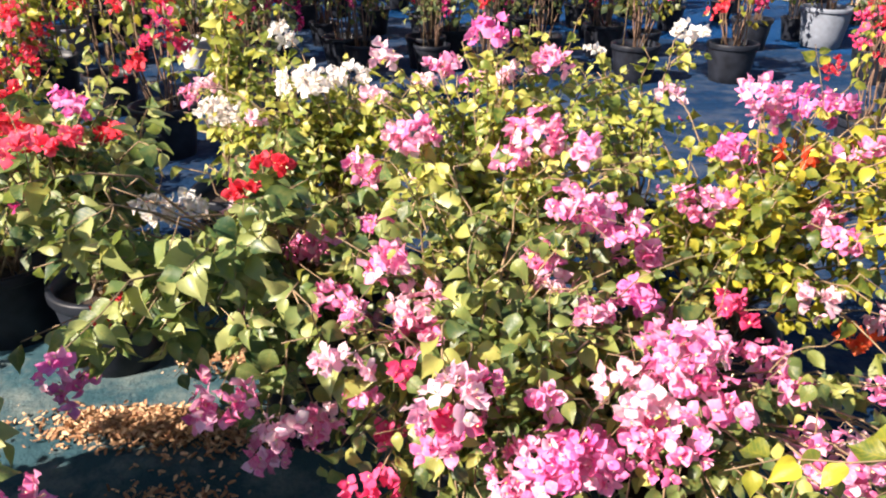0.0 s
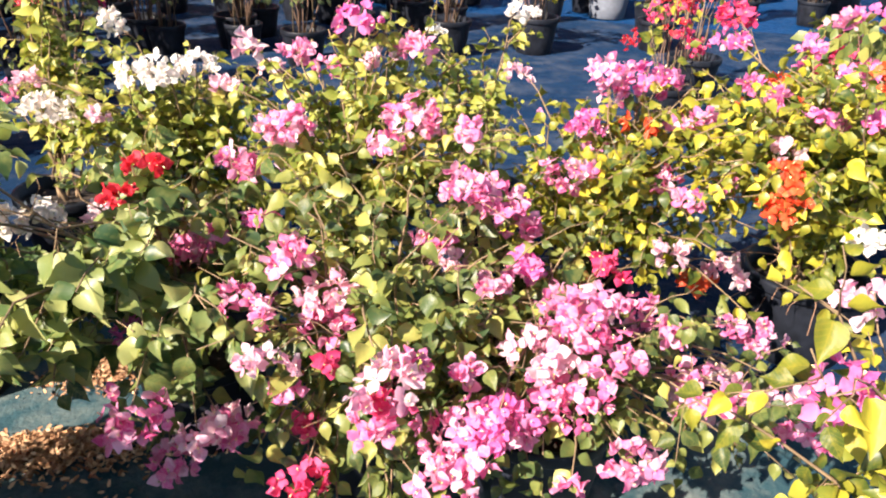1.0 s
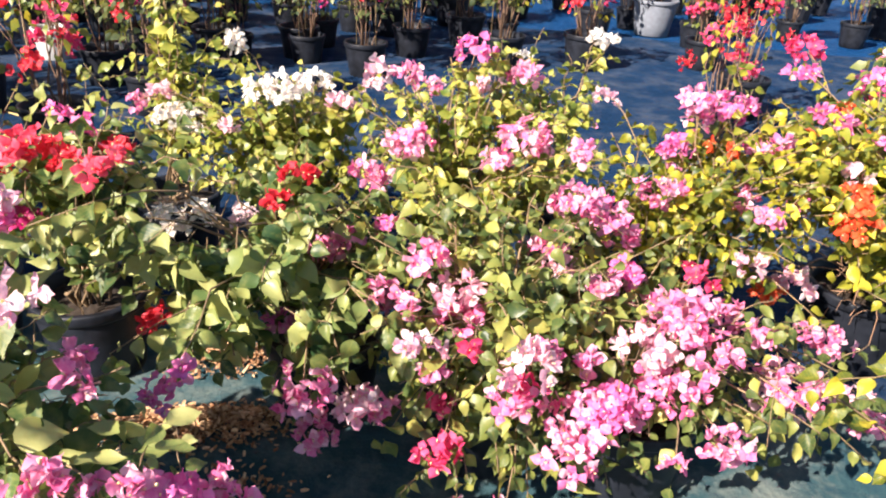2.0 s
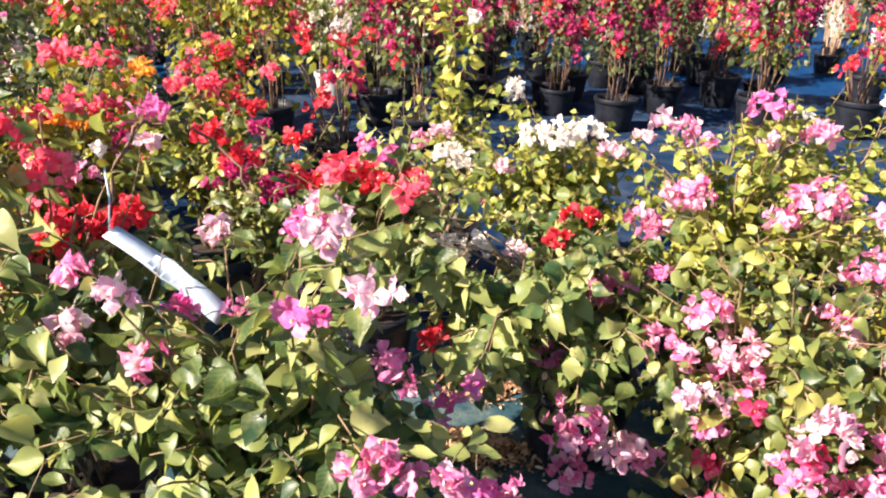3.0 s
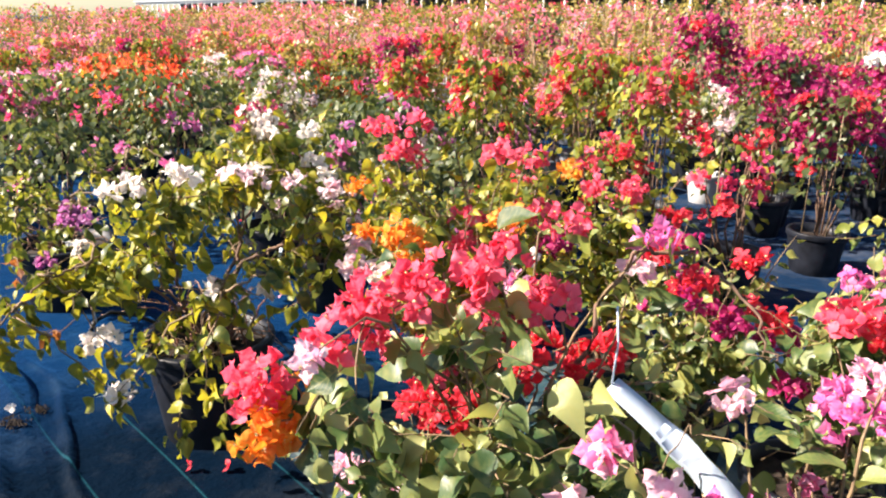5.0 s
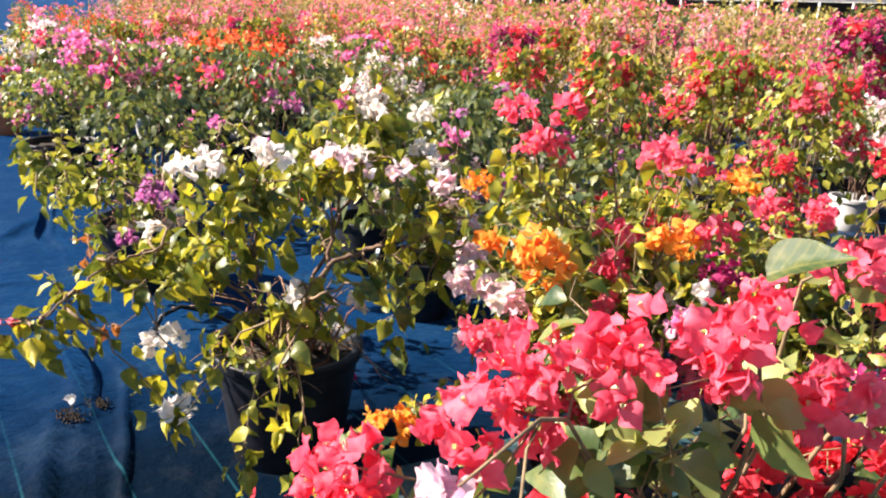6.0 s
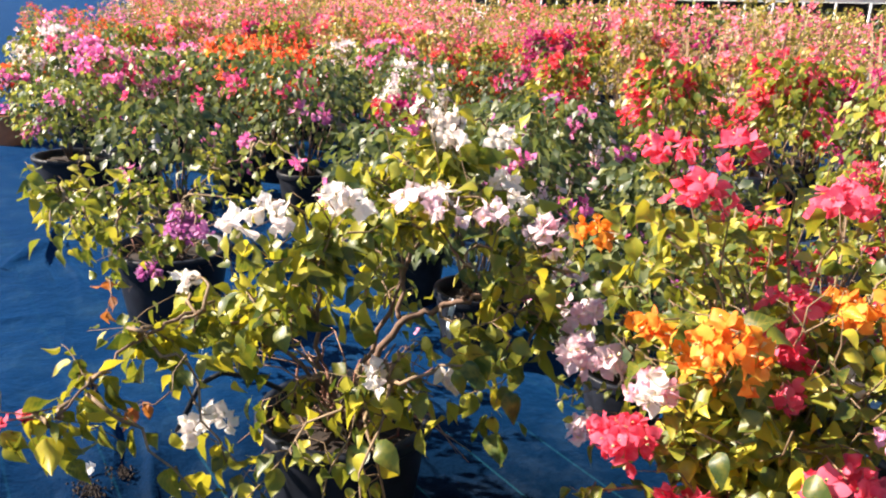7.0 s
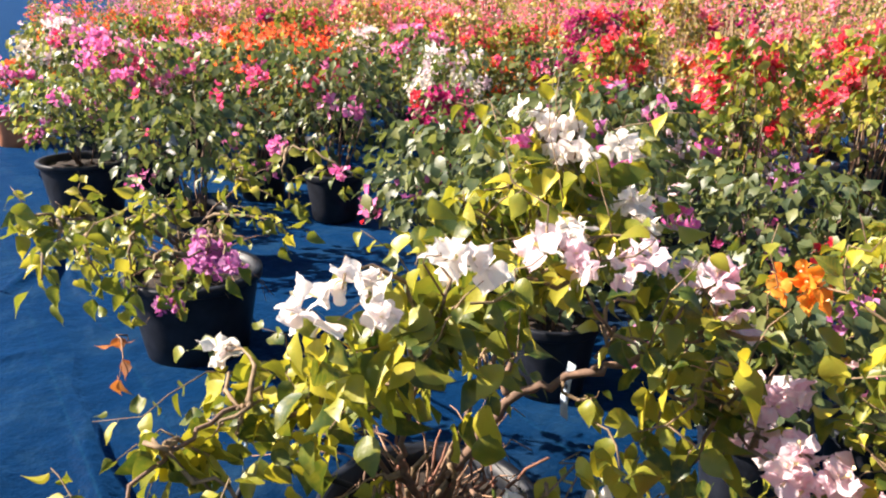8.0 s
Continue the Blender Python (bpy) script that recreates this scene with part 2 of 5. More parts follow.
def tri_mesh(name, verts, tris, mats, index=None, smooth=True):
    verts, tris = np.asarray(verts, np.float32), np.asarray(tris, np.int32)
    me = bpy.data.meshes.new(name)
    n = len(tris)
    me.vertices.add(len(verts))
    me.vertices.foreach_set("co", verts.ravel())
    me.loops.add(3 * n)
    me.loops.foreach_set("vertex_index", tris.ravel())
    me.polygons.add(n)
    me.polygons.foreach_set("loop_start", np.arange(0, 3 * n, 3, dtype=np.int32))
    me.polygons.foreach_set("use_smooth", np.full(n, smooth))
    for m in mats:
        me.materials.append(m)
    if index is not None:
        me.polygons.foreach_set("material_index", np.asarray(index, np.int32))
    me.update(calc_edges=True)
    return me


def repeat(verts, tris, turns, places):
    """The template at every turn (3 x 3, scale in it) and place."""
    v = np.einsum("kij,nj->kni", turns, verts) + places[:, None, :]
    t = tris[None] + (np.arange(len(turns)) * len(verts))[:, None, None]
    return v.reshape(-1, 3), t.reshape(-1, 3)


def frames(along, normal):
    """Turns whose y runs along and whose z is nearest to normal."""
    y = along / np.linalg.norm(along, axis=1, keepdims=True)
    z = normal - y * np.sum(normal * y, 1, keepdims=True)
    z /= np.maximum(np.linalg.norm(z, axis=1, keepdims=True), 1e-6)
    return np.stack([np.cross(y, z), y, z], 2)


def blade(half_widths, fold, droop, twist=0.0, stalk=0.0, ruffle=0.05, columns=3):
    """A leaf or bract blade of length 1 along y: a midrib, two folded halves, a drooping tip."""
    n = len(half_widths)
    v, t = [], []
    for i, w in enumerate(half_widths):
        s = i / (n - 1)
        z = -droop * s * s
        wave = ruffle * math.sin(5.5 * s + twist)
        for q in np.linspace(-1, 1, columns):
            rise = fold * w * (abs(q) if columns == 3 else 0.45 * abs(q) + 0.55 * q * q)
            v.append((q * w, stalk + s, z + rise - wave * w * 2 * q))
    for i in range(n - 1):
        a = columns * i
        for q in range(columns - 1):
            t += [(a + q, a + q + 1, a + q + 1 + columns), (a + q, a + q + 1 + columns, a + q + columns)]
    if stalk:
        k = len(v)
        v += [(-0.014, 0, 0.02), (0.014, 0, 0.02)]
        t += [(k, k + 1, columns // 2)]
    return np.array(v, float), np.array(t)


LEAF_BEND = ((0.32, 0.28, 0.0, 0.14), (0.20, 0.55, 1.2, 0.20), (0.52, 0.22, 2.1, 0.10), (0.12, 0.80, 0.7, 0.18), (0.42, -0.18, 3.0, 0.18), (0.75, 0.42, 4.1, 0.10))
LEAF_FORM = [blade((0.07, 0.27, 0.36, 0.345, 0.265, 0.14, 0.006), f, d, w, 0.20, r) for f, d, w, r in LEAF_BEND]
FINE_LEAF = [blade((0.09, 0.25, 0.335, 0.365, 0.355, 0.31, 0.24, 0.15, 0.065, 0.006), f, d, w, 0.20, r, 5) for f, d, w, r in LEAF_BEND]
SMALL_LEAF = [blade((0.12, 0.38, 0.01), f, d) for f, d in ((0.3, 0.3), (0.1, 0.55))]


def bloom(rows, lean, fold=0.30, curl=-0.18, ruffle=0.12, columns=3):
    """Three papery bracts round three small tubes; y is its axis."""
    vs, ts, idx, k = [], [], [], 0
    for i in range(3):
        b, bt = blade(rows, fold * (0.6 + 0.4 * i), curl, 1.7 * i + lean, 0.0, ruffle, columns)
        m = np.array(Matrix.Rotation(radians(120 * i + 9 * (i - 1)), 3, "Y") @ Matrix.Rotation(radians(lean + 7 * (i - 1)), 3, "X"))
        vs.append(b @ m.T)
        ts.append(bt + k)
        idx += [0] * len(bt)
        k += len(b)
    star = np.array([(0, 0, 0)] + [(0.08 * math.cos(q), 0.5, 0.08 * math.sin(q)) for q in np.linspace(0, 5.03, 5)])
    vs.append(star)
    ts.append(np.array([(0, i, i % 5 + 1) for i in range(1, 6)]) + k)
    idx += [1] * 5
    return np.concatenate(vs), np.concatenate(ts), np.array(idx)


OVATE = (0.08, 0.34, 0.45, 0.41, 0.24, 0.02)
BLOOMS = [bloom(OVATE, 30, 0.55, 0.10), bloom(OVATE, 46, 0.35, -0.22), bloom(OVATE, 62, 0.25, -0.35)]
FULL = (0.06, 0.24, 0.38, 0.45, 0.45, 0.38, 0.25, 0.10, 0.01)
FINE_BLOOMS = [bloom(FULL, 30, 0.55, 0.10, 0.16, 5), bloom(FULL, 46, 0.35, -0.22, 0.16, 5), bloom(FULL, 62, 0.25, -0.35, 0.16, 5)]
BLOOM = BLOOMS[1]
FAR_BLOOM = bloom((0.15, 0.48, 0.06), 48, columns=2)


def tube(points, radii, sides=5):
    p = np.asarray(points, float)
    d = np.gradient(p, axis=0)
    d /= np.maximum(np.linalg.norm(d, axis=1, keepdims=True), 1e-9)
    ref = np.where(np.abs(d[:, 2:3]) > 0.9, np.array([[1.0, 0, 0]]), np.array([[0, 0, 1.0]]))
    u = np.cross(d, ref)
    u /= np.linalg.norm(u, axis=1, keepdims=True)
    w = np.cross(d, u)
    a = np.linspace(0, 2 * np.pi, sides, endpoint=False)
    ring = np.cos(a)[None, :, None] * u[:, None] + np.sin(a)[None, :, None] * w[:, None]
    v = (p[:, None] + ring * np.asarray(radii)[:, None, None]).reshape(-1, 3)
    t = []
    for i in range(len(p) - 1):
        for j in range(sides):
            a0, b0 = i * sides + j, i * sides + (j + 1) % sides
            t += [(a0, b0, b0 + sides), (a0, b0 + sides, a0 + sides)]
    for j in range(1, sides - 1):
        t += [(0, j + 1, j), ((len(p) - 1) * sides,) + ((len(p) - 1) * sides + j, (len(p) - 1) * sides + j + 1)]
    return v, np.array(t)


def join(pieces):
    vs, ts, k = [], [], 0
    for v, t in pieces:
        vs.append(v)
        ts.append(t + k)
        k += len(v)
    return np.concatenate(vs), np.concatenate(ts)


def lathe(profile, sides=32):
    a = np.linspace(0, 2 * np.pi, sides, endpoint=False)
    v = np.array([(r * math.cos(q), r * math.sin(q), z) for r, z in profile for q in a])
    t = []
    for i in range(len(profile) - 1):
        for j in range(sides):
            a0, b0 = i * sides + j, i * sides + (j + 1) % sides
            t += [(a0, b0, b0 + sides), (a0, b0 + sides, a0 + sides)]
    return v, np.array(t)


def thing(name, place, label, category, group="", turn=0.0):
    ob = new(name)
    ob.empty_display_size = 0.1
    ob.matrix_basis = pose(*place, 0, 0, turn)
    return tagged(ob, label, category, group)


def part(name, mesh, parent, label=""):
    ob = new(name, mesh)
    ob.parent = parent
    return tagged(ob, label)


# ---- pots ----
POT_MESH = {}


def pot_meshes(r, h, stuff_):
    key = (r, h, stuff_.name)
    if key not in POT_MESH:
        wall = [(0.0, 0.004), (0.70 * r, 0.004), (0.74 * r, 0.012), (0.80 * r, 0.3 * h), (0.93 * r, h - 0.05),
                (0.93 * r, h - 0.006), (0.885 * r, h - 0.006), (0.87 * r, h - 0.06), (0.80 * r, h - 0.14)]
        lip = [(0.925 * r, h - 0.042), (0.985 * r, h - 0.040), (r, h - 0.033), (r, h - 0.006), (0.99 * r, h), (0.90 * r, h + 0.001), (0.885 * r, h - 0.010)]
        v, t = lathe(wall)
        lv, lt = lathe(lip)
        ring = [(0.001, h - 0.045), (0.3 * r, h - 0.05), (0.6 * r, h - 0.055), (0.872 * r, h - 0.062)]
        sv, st = lathe(ring)
        sv[:, 2] += rng.normal(0, 0.006, len(sv))
        POT_MESH[key] = (tri_mesh("pot", v, t, [stuff_]), tri_mesh("rim", lv, lt, [stuff_]), tri_mesh("soil", sv, st, [SOIL]))
    return POT_MESH[key]


def add_pot(plant, r, h, stuff_):
    body, lip, soil = pot_meshes(r, h, stuff_)
    pot = part("pot", body, plant, stuff_.name.replace("_", " ") + " pot with a rolled rim")
    part("rim", lip, pot)
    part("soil", soil, plant, "dark crumbly potting soil")


# ---- flower clusters and shoots ----
def cluster_mesh(r, colour, size=0.030, squash=0.85, forms=BLOOMS):
    r = 1.36 * r
    n = max(4, int(2.0 * (r * 0.030 / (0.024 * size)) ** 2))
    d = rng.normal(size=(n, 3))
    d[:, 2] = np.abs(d[:, 2]) * 0.9 - 0.3
    d /= np.linalg.norm(d, axis=1, keepdims=True)
    p = d * (r - 0.35 * size) * rng.uniform(0.45, 1.05, (n, 1)) * np.array((1, 1, squash))
    along = d + rng.normal(0, 0.5, (n, 3)) + np.array((-0.12, -0.25, 0.2))
    turns = frames(along, rng.normal(size=(n, 3))) * (size * rng.uniform(0.7, 1.2, (n, 1, 1)))
    pieces, idx = [], []
    for k, (bv, bt, bi) in enumerate(forms):
        if len(turns[k::3]):
            pieces.append(repeat(bv, bt, turns[k::3], p[k::3]))
            idx.append(np.tile(bi, len(turns[k::3])))
    v, t = join(pieces)
    v += rng.normal(0, 0.0009, v.shape)
    return tri_mesh("blossom", v, t, [BRACT[colour], TUBE], np.concatenate(idx))


def length_of(v):
    return float(np.linalg.norm(v))


def shoot(base, tip, arch, points=8):
    """An arching shoot from base to tip."""
    base, tip = np.asarray(base, float), np.asarray(tip, float)
    s = np.linspace(0, 1, points)[:, None]
    length = np.linalg.norm(tip - base)
    up = base + np.array((0, 0, 1)) * arch * length + 0.35 * (tip - base)
    p = (1 - s) ** 2 * base + 2 * s * (1 - s) * up + s ** 2 * tip
    jitter = np.cumsum(rng.normal(0, 0.013 + 0.007 * length, p.shape), axis=0)
    jitter -= np.linspace(0, 1, points)[:, None] * jitter[-1]
    jitter[0] = jitter[-1] = 0
    return p + jitter, length


def leaf_poses(path, start, spacing, size, out, droop):
    """Leaves on alternate sides of a shoot: places, turns."""
    seg = np.linalg.norm(np.diff(path, axis=0), axis=1)
    cum = np.concatenate([[0], np.cumsum(seg)])
    at = np.arange(start * cum[-1], cum[-1], spacing)
    if len(at) == 0:
        return np.zeros((0, 3)), np.zeros((0, 3, 3))
    at = at + rng.uniform(-0.3, 0.3, len(at)) * spacing
    p = np.stack([np.interp(at, cum, path[:, i]) for i in range(3)], 1)
    d = np.stack([np.interp(at + 0.02, cum, path[:, i]) for i in range(3)], 1) - np.stack([np.interp(at - 0.02, cum, path[:, i]) for i in range(3)], 1)
    d /= np.maximum(np.linalg.norm(d, axis=1, keepdims=True), 1e-6)
    side = np.cross(d, np.array((0, 0, 1.0)))
    side /= np.maximum(np.linalg.norm(side, axis=1, keepdims=True), 1e-6)
    sign = np.where(np.arange(len(at)) % 2, 1.0, -1.0)[:, None]
    along = side * sign + 0.45 * d + 0.35 * out + rng.normal(0, 0.35, p.shape) + np.array((0, 0, -1.0)) * rng.uniform(0.1, 1, (len(at), 1)) * droop
    normal = np.array((-0.4, -0.4, 0.85)) + 0.25 * out + rng.normal(0, 0.62, p.shape)
    scale = size * rng.uniform(0.6, 1.15, (len(at), 1, 1)) * np.where(at > cum[-1] - 0.05, 0.7, 1.0)[:, None, None]
    return p, frames(along, normal) * scale


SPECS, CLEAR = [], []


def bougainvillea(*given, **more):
    """Notes a plant; all are grown together, so that no leaf hides a neighbour's blossom from the camera's path."""
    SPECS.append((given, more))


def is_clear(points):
    """Which points lie outside the lanes kept free from blossoms to the camera's path and to the sun."""
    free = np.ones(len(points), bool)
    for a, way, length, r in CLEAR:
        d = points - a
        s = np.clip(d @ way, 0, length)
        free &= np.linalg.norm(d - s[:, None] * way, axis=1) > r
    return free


def grow(place, pot, clusters, heart, reach, extra, leaf="green", leaf_size=0.058, label="", spacing=0.030, singles=220,
                  droop=1.05, arch=0.35, group="potted bougainvilleas", tips=(), bare=0.30, fill="pink", fill_count=0, stout=1.0, twigs=0, fine=False, tuft=0, limbs=(), shoots=0, boughs=()):
    """A potted bougainvillea whose shoots end in the clusters (x, y, z, radius, colour) and in a loose crown of reach round heart."""
    plant = thing("potted_bougainvillea", place, label, "potted plant", group)
    if pot:
        add_pot(plant, *pot)
    origin = np.array(place, float)
    root_z = (pot[1] if pot else 0.3) - 0.05
    heart, reach = np.array(heart, float) - origin, np.array(reach, float)
    ends = [(np.array(c[:3]) - origin, True) for c in clusters] + [(np.array(t) - origin, True) for t in tips]
    d = rng.normal(size=(extra, 3))
    d /= np.linalg.norm(d, axis=1, keepdims=True)
    d[:, 2] = np.where(d[:, 2] < -0.55, -d[:, 2], d[:, 2])
    for q in heart + d * reach * rng.uniform(0.55, 1.0, (extra, 1)):
        if q[2] > 0.12 - origin[2]:
            ends.append((q, False))
    woods, pl, tu = [], [], []
    wood_mesh = []
    for i in range(4):  # old stems in the pot
        a = 2 * math.pi * i / 4 + 0.5
        top = heart * np.array((0.35, 0.35, 0)) + np.array((0.05 * math.cos(a), 0.05 * math.sin(a), root_z + 0.5 * (heart[2] - root_z)))
        p, length = shoot((0.03 * math.cos(a), 0.03 * math.sin(a), root_z - 0.03), top, 0.2)
        wood_mesh.append([tube(p, np.linspace(0.011, 0.006, len(p)) * stout, 6)])
    for q, placed in ends:
        a = rng.uniform(0, 2 * math.pi)
        low = heart * np.array((0.25, 0.25, 0)) + np.array((0.05 * math.cos(a), 0.05 * math.sin(a), root_z + rng.uniform(0.0, 0.25)))
        if limbs:  # side shoots spring from the nearest old wood
            old = np.concatenate([np.array(c[0], float)[1:] for c in limbs]) - origin
            low = old[int(np.argmin(np.linalg.norm(old - q, axis=1) + rng.uniform(0, 0.12, len(old))))] + rng.normal(0, 0.008, 3)
        p, length = shoot(low, q, arch * rng.uniform(0.6, 1.3) + (0.15 if length_of(q - low) > 0.7 else 0.0))
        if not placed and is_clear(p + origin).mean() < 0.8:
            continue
        woods = [tube(p, np.linspace(0.0056, 0.0016, len(p)) * (min(stout, 1.1) if length > 0.7 else stout), 4)]
        wood_mesh.append(woods)
        out = q - heart
        out = out / max(np.linalg.norm(out), 1e-6)
        a1, a2 = leaf_poses(p, bare, spacing, leaf_size, out, droop)
        pl.append(a1), tu.append(a2)
        for k in range(2 if length > 0.35 else 1):
            j = int(rng.integers(3, len(p) - 1))
            end = p[j] + rng.normal(0, 0.085, 3) + np.array((0, 0, 0.02)) + 0.04 * out
            sp, _ = shoot(p[j], end, 0.15, 5)
            woods.append(tube(sp, np.linspace(0.0022, 0.0010, len(sp)), 3))
            a1, a2 = leaf_poses(sp, 0.15, spacing * 0.8, leaf_size * 0.85, out, droop)
            pl.append(a1), tu.append(a2)
        if tuft:  # drooping leaves gathered at the end of the shoot
            c = q + rng.normal(0, 0.032, (tuft, 3)) + np.array((0, 0, -0.015))
            pl.append(c)
            tu.append(frames(rng.normal(0, 0.55, (tuft, 3)) + np.array((0, 0, -0.85)), np.array((-0.5, -0.5, 0.5)) + rng.normal(0, 0.5, (tuft, 3))) * (leaf_size * rng.uniform(0.6, 1.25, (tuft, 1, 1))))
    pl, tu = np.concatenate(pl), np.concatenate(tu)
    for points, thick, thin in tuple(limbs) + tuple(boughs):  # old crooked wood
        points = np.array(points, float) - origin
        fine_s = np.linspace(0, len(points) - 1, 5 * len(points))
        p = np.stack([np.interp(fine_s, np.arange(len(points)), points[:, i]) for i in range(3)], 1) + rng.normal(0, 0.006, (len(fine_s), 3))
        v, t = tube(p, np.linspace(thick, thin, len(p)) * 0.8, 6)
        part("limb", tri_mesh("limb", v, t, [STEM]), plant)
    for i in range(shoots):  # a thicket of thin old stems rising from the soil
        a, r = rng.uniform(0, 2 * math.pi), 0.13 * math.sqrt(rng.uniform(0.02, 1))
        foot = np.array((r * math.cos(a), r * math.sin(a), root_z - 0.02))
        top = foot * np.array((1.7, 1.7, 1)) + np.array((rng.normal(0.03, 0.05), rng.normal(-0.02, 0.05), rng.uniform(0.08, 0.26)))
        p, _ = shoot(foot, top, 0.1, 7)
        v, t = tube(p, np.linspace(0.0065, 0.0028, len(p)) * rng.uniform(0.7, 1.2), 5)
        part("limb", tri_mesh("limb", v, t, [RUST_STEM if i % 3 else STEM]), plant)
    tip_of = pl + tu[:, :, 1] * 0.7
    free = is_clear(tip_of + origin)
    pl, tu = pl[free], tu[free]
    for i in range(twigs):  # bare twigs that hang over the rim
        a = rng.uniform(0, 2 * math.pi)
        r = rng.uniform(0.22, 0.42)
        end = np.array((r * math.cos(a), r * math.sin(a), root_z + rng.uniform(-0.18, 0.25)))
        p, _ = shoot((0.05 * math.cos(a), 0.05 * math.sin(a), root_z), end, 0.55, 7)
        q = p[4] + np.array((rng.normal(0, 0.05), rng.normal(0, 0.05), rng.uniform(-0.08, 0.05)))
        fork, _ = shoot(p[4], q, 0.2, 4)
        v, t = join([tube(p, np.linspace(0.0034, 0.0014, len(p)), 4), tube(fork, np.linspace(0.0020, 0.0010, 4), 3)])
        part("twig", tri_mesh("twig", v, t, [TWIG]), plant)
    for pieces in wood_mesh:
        v, t = join(pieces)
        part("branch", tri_mesh("branch", v, t, [WOOD]), plant)
    # the outermost leaves one by one, the inner ones joined
    order = np.argsort(-np.sum(((pl - heart) / reach) ** 2, axis=1))
    single, rest = order[:singles], order[singles:]
    if len(single):
        shared = [tri_mesh("leaf", v_, t_, [VEINED[LEAF[leaf].name]]) for v_, t_ in FINE_LEAF]
        for n_, i in enumerate(single):
            ob = new("leaf", shared[n_ % len(shared)])
            ob.parent = plant
            m = Matrix(tu[i].tolist()).to_4x4()
            m.translation = pl[i]
            ob.matrix_basis = m
    kinds = [repeat(LEAF_FORM[k][0], LEAF_FORM[k][1], tu[rest[k::6]], pl[rest[k::6]]) for k in range(6) if len(rest[k::6])]
    v, t = join(kinds)
    tagged(part("foliage", tri_mesh("foliage", v, t, [LEAF[leaf]]), plant), kind="stuff")
    for x, y, z, r, colour in clusters:
        ob = part("blossom", cluster_mesh(r, colour, 0.039 if fine and colour in ("white", "lilac") else 0.030, forms=FINE_BLOOMS if fine else BLOOMS), plant)
        ob.location = np.array((x, y, z - 0.45 * r)) - origin
    for i in range(fill_count):
        q, _ = ends[-1 - i % max(1, extra)]
        ob = part("blossom", cluster_mesh(float(rng.uniform(0.026, 0.045)), fill), plant)
        ob.location = q
    return plant


# ---- ground ----
def ground_sheet():
    """One sheet of ground cover to the horizon, with creases and folds near the rows."""
    xs = np.concatenate([-12 - np.geomspace(0.3, 3000, 26)[::-1], np.arange(-12, -7, 0.2), np.arange(-7, -2.6, 0.03), np.arange(-2.6, 8, 0.15), 8 + np.geomspace(0.3, 3000, 26)])
    ys = np.concatenate([-2 - np.geomspace(0.3, 3000, 24)[::-1], np.arange(-2, 0.6, 0.2), np.arange(0.6, 4, 0.03), np.arange(4, 9, 0.2), 9 + np.geomspace(0.3, 3000, 26)])
    gx, gy = np.meshgrid(xs, ys, indexing="ij")
    z = np.zeros_like(gx)
    inside = (np.abs(gx + 2) < 10) & (gy > -2) & (gy < 9)
    z += inside * 0.006 * (np.sin(gx * 2.1 + gy * 1.3) + np.sin(gy * 2.9 - gx * 0.8))
    for x0, y0, dx, dy, high, wide, reach in ((-4.55, 1.78, -0.90, 0.43, 0.036, 0.030, 0.8), (-3.75, 1.30, -0.82, 0.57, 0.045, 0.032, 0.55), (-4.6, 1.45, -0.86, 0.50, 0.024, 0.05, 0.7),
                                              (-5.9, 1.6, 0.30, 0.95, 0.022, 0.035, 0.5), (-3.1, 1.15, -0.97, 0.25, 0.030, 0.04, 0.5), (-5.2, 1.0, -0.99, 0.10, 0.02, 0.06, 1.2),
                                              (-6.8, 2.5, -0.57, 0.82, 0.045, 0.035, 0.32), (-4.35, 1.32, -0.96, 0.28, 0.030, 0.035, 0.45), (-4.1, 1.1, -0.7, 0.7, 0.03, 0.03, 0.4)):
        u, w = (gx - x0) * dx + (gy - y0) * dy, (gx - x0) * dy - (gy - y0) * dx
        w = w + 0.04 * np.sin(u * 3.3)
        z += inside * high * np.exp(-(w / wide) ** 2) * np.exp(-(u / reach) ** 2)
    z -= z.min()
    z *= inside
    v = np.stack([gx, gy, z - 0.012], 2).reshape(-1, 3)
    nx, nyy = len(xs), len(ys)
    i = (np.arange(nx - 1)[:, None] * nyy + np.arange(nyy - 1)[None]).ravel()
    t = np.concatenate([np.stack([i, i + nyy, i + nyy + 1], 1), np.stack([i, i + nyy + 1, i + 1], 1)])
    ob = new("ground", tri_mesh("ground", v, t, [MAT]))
    return tagged(ob, "dark blue woven ground cover mat with creases and dust", "ground", kind="structure")


ground_sheet()


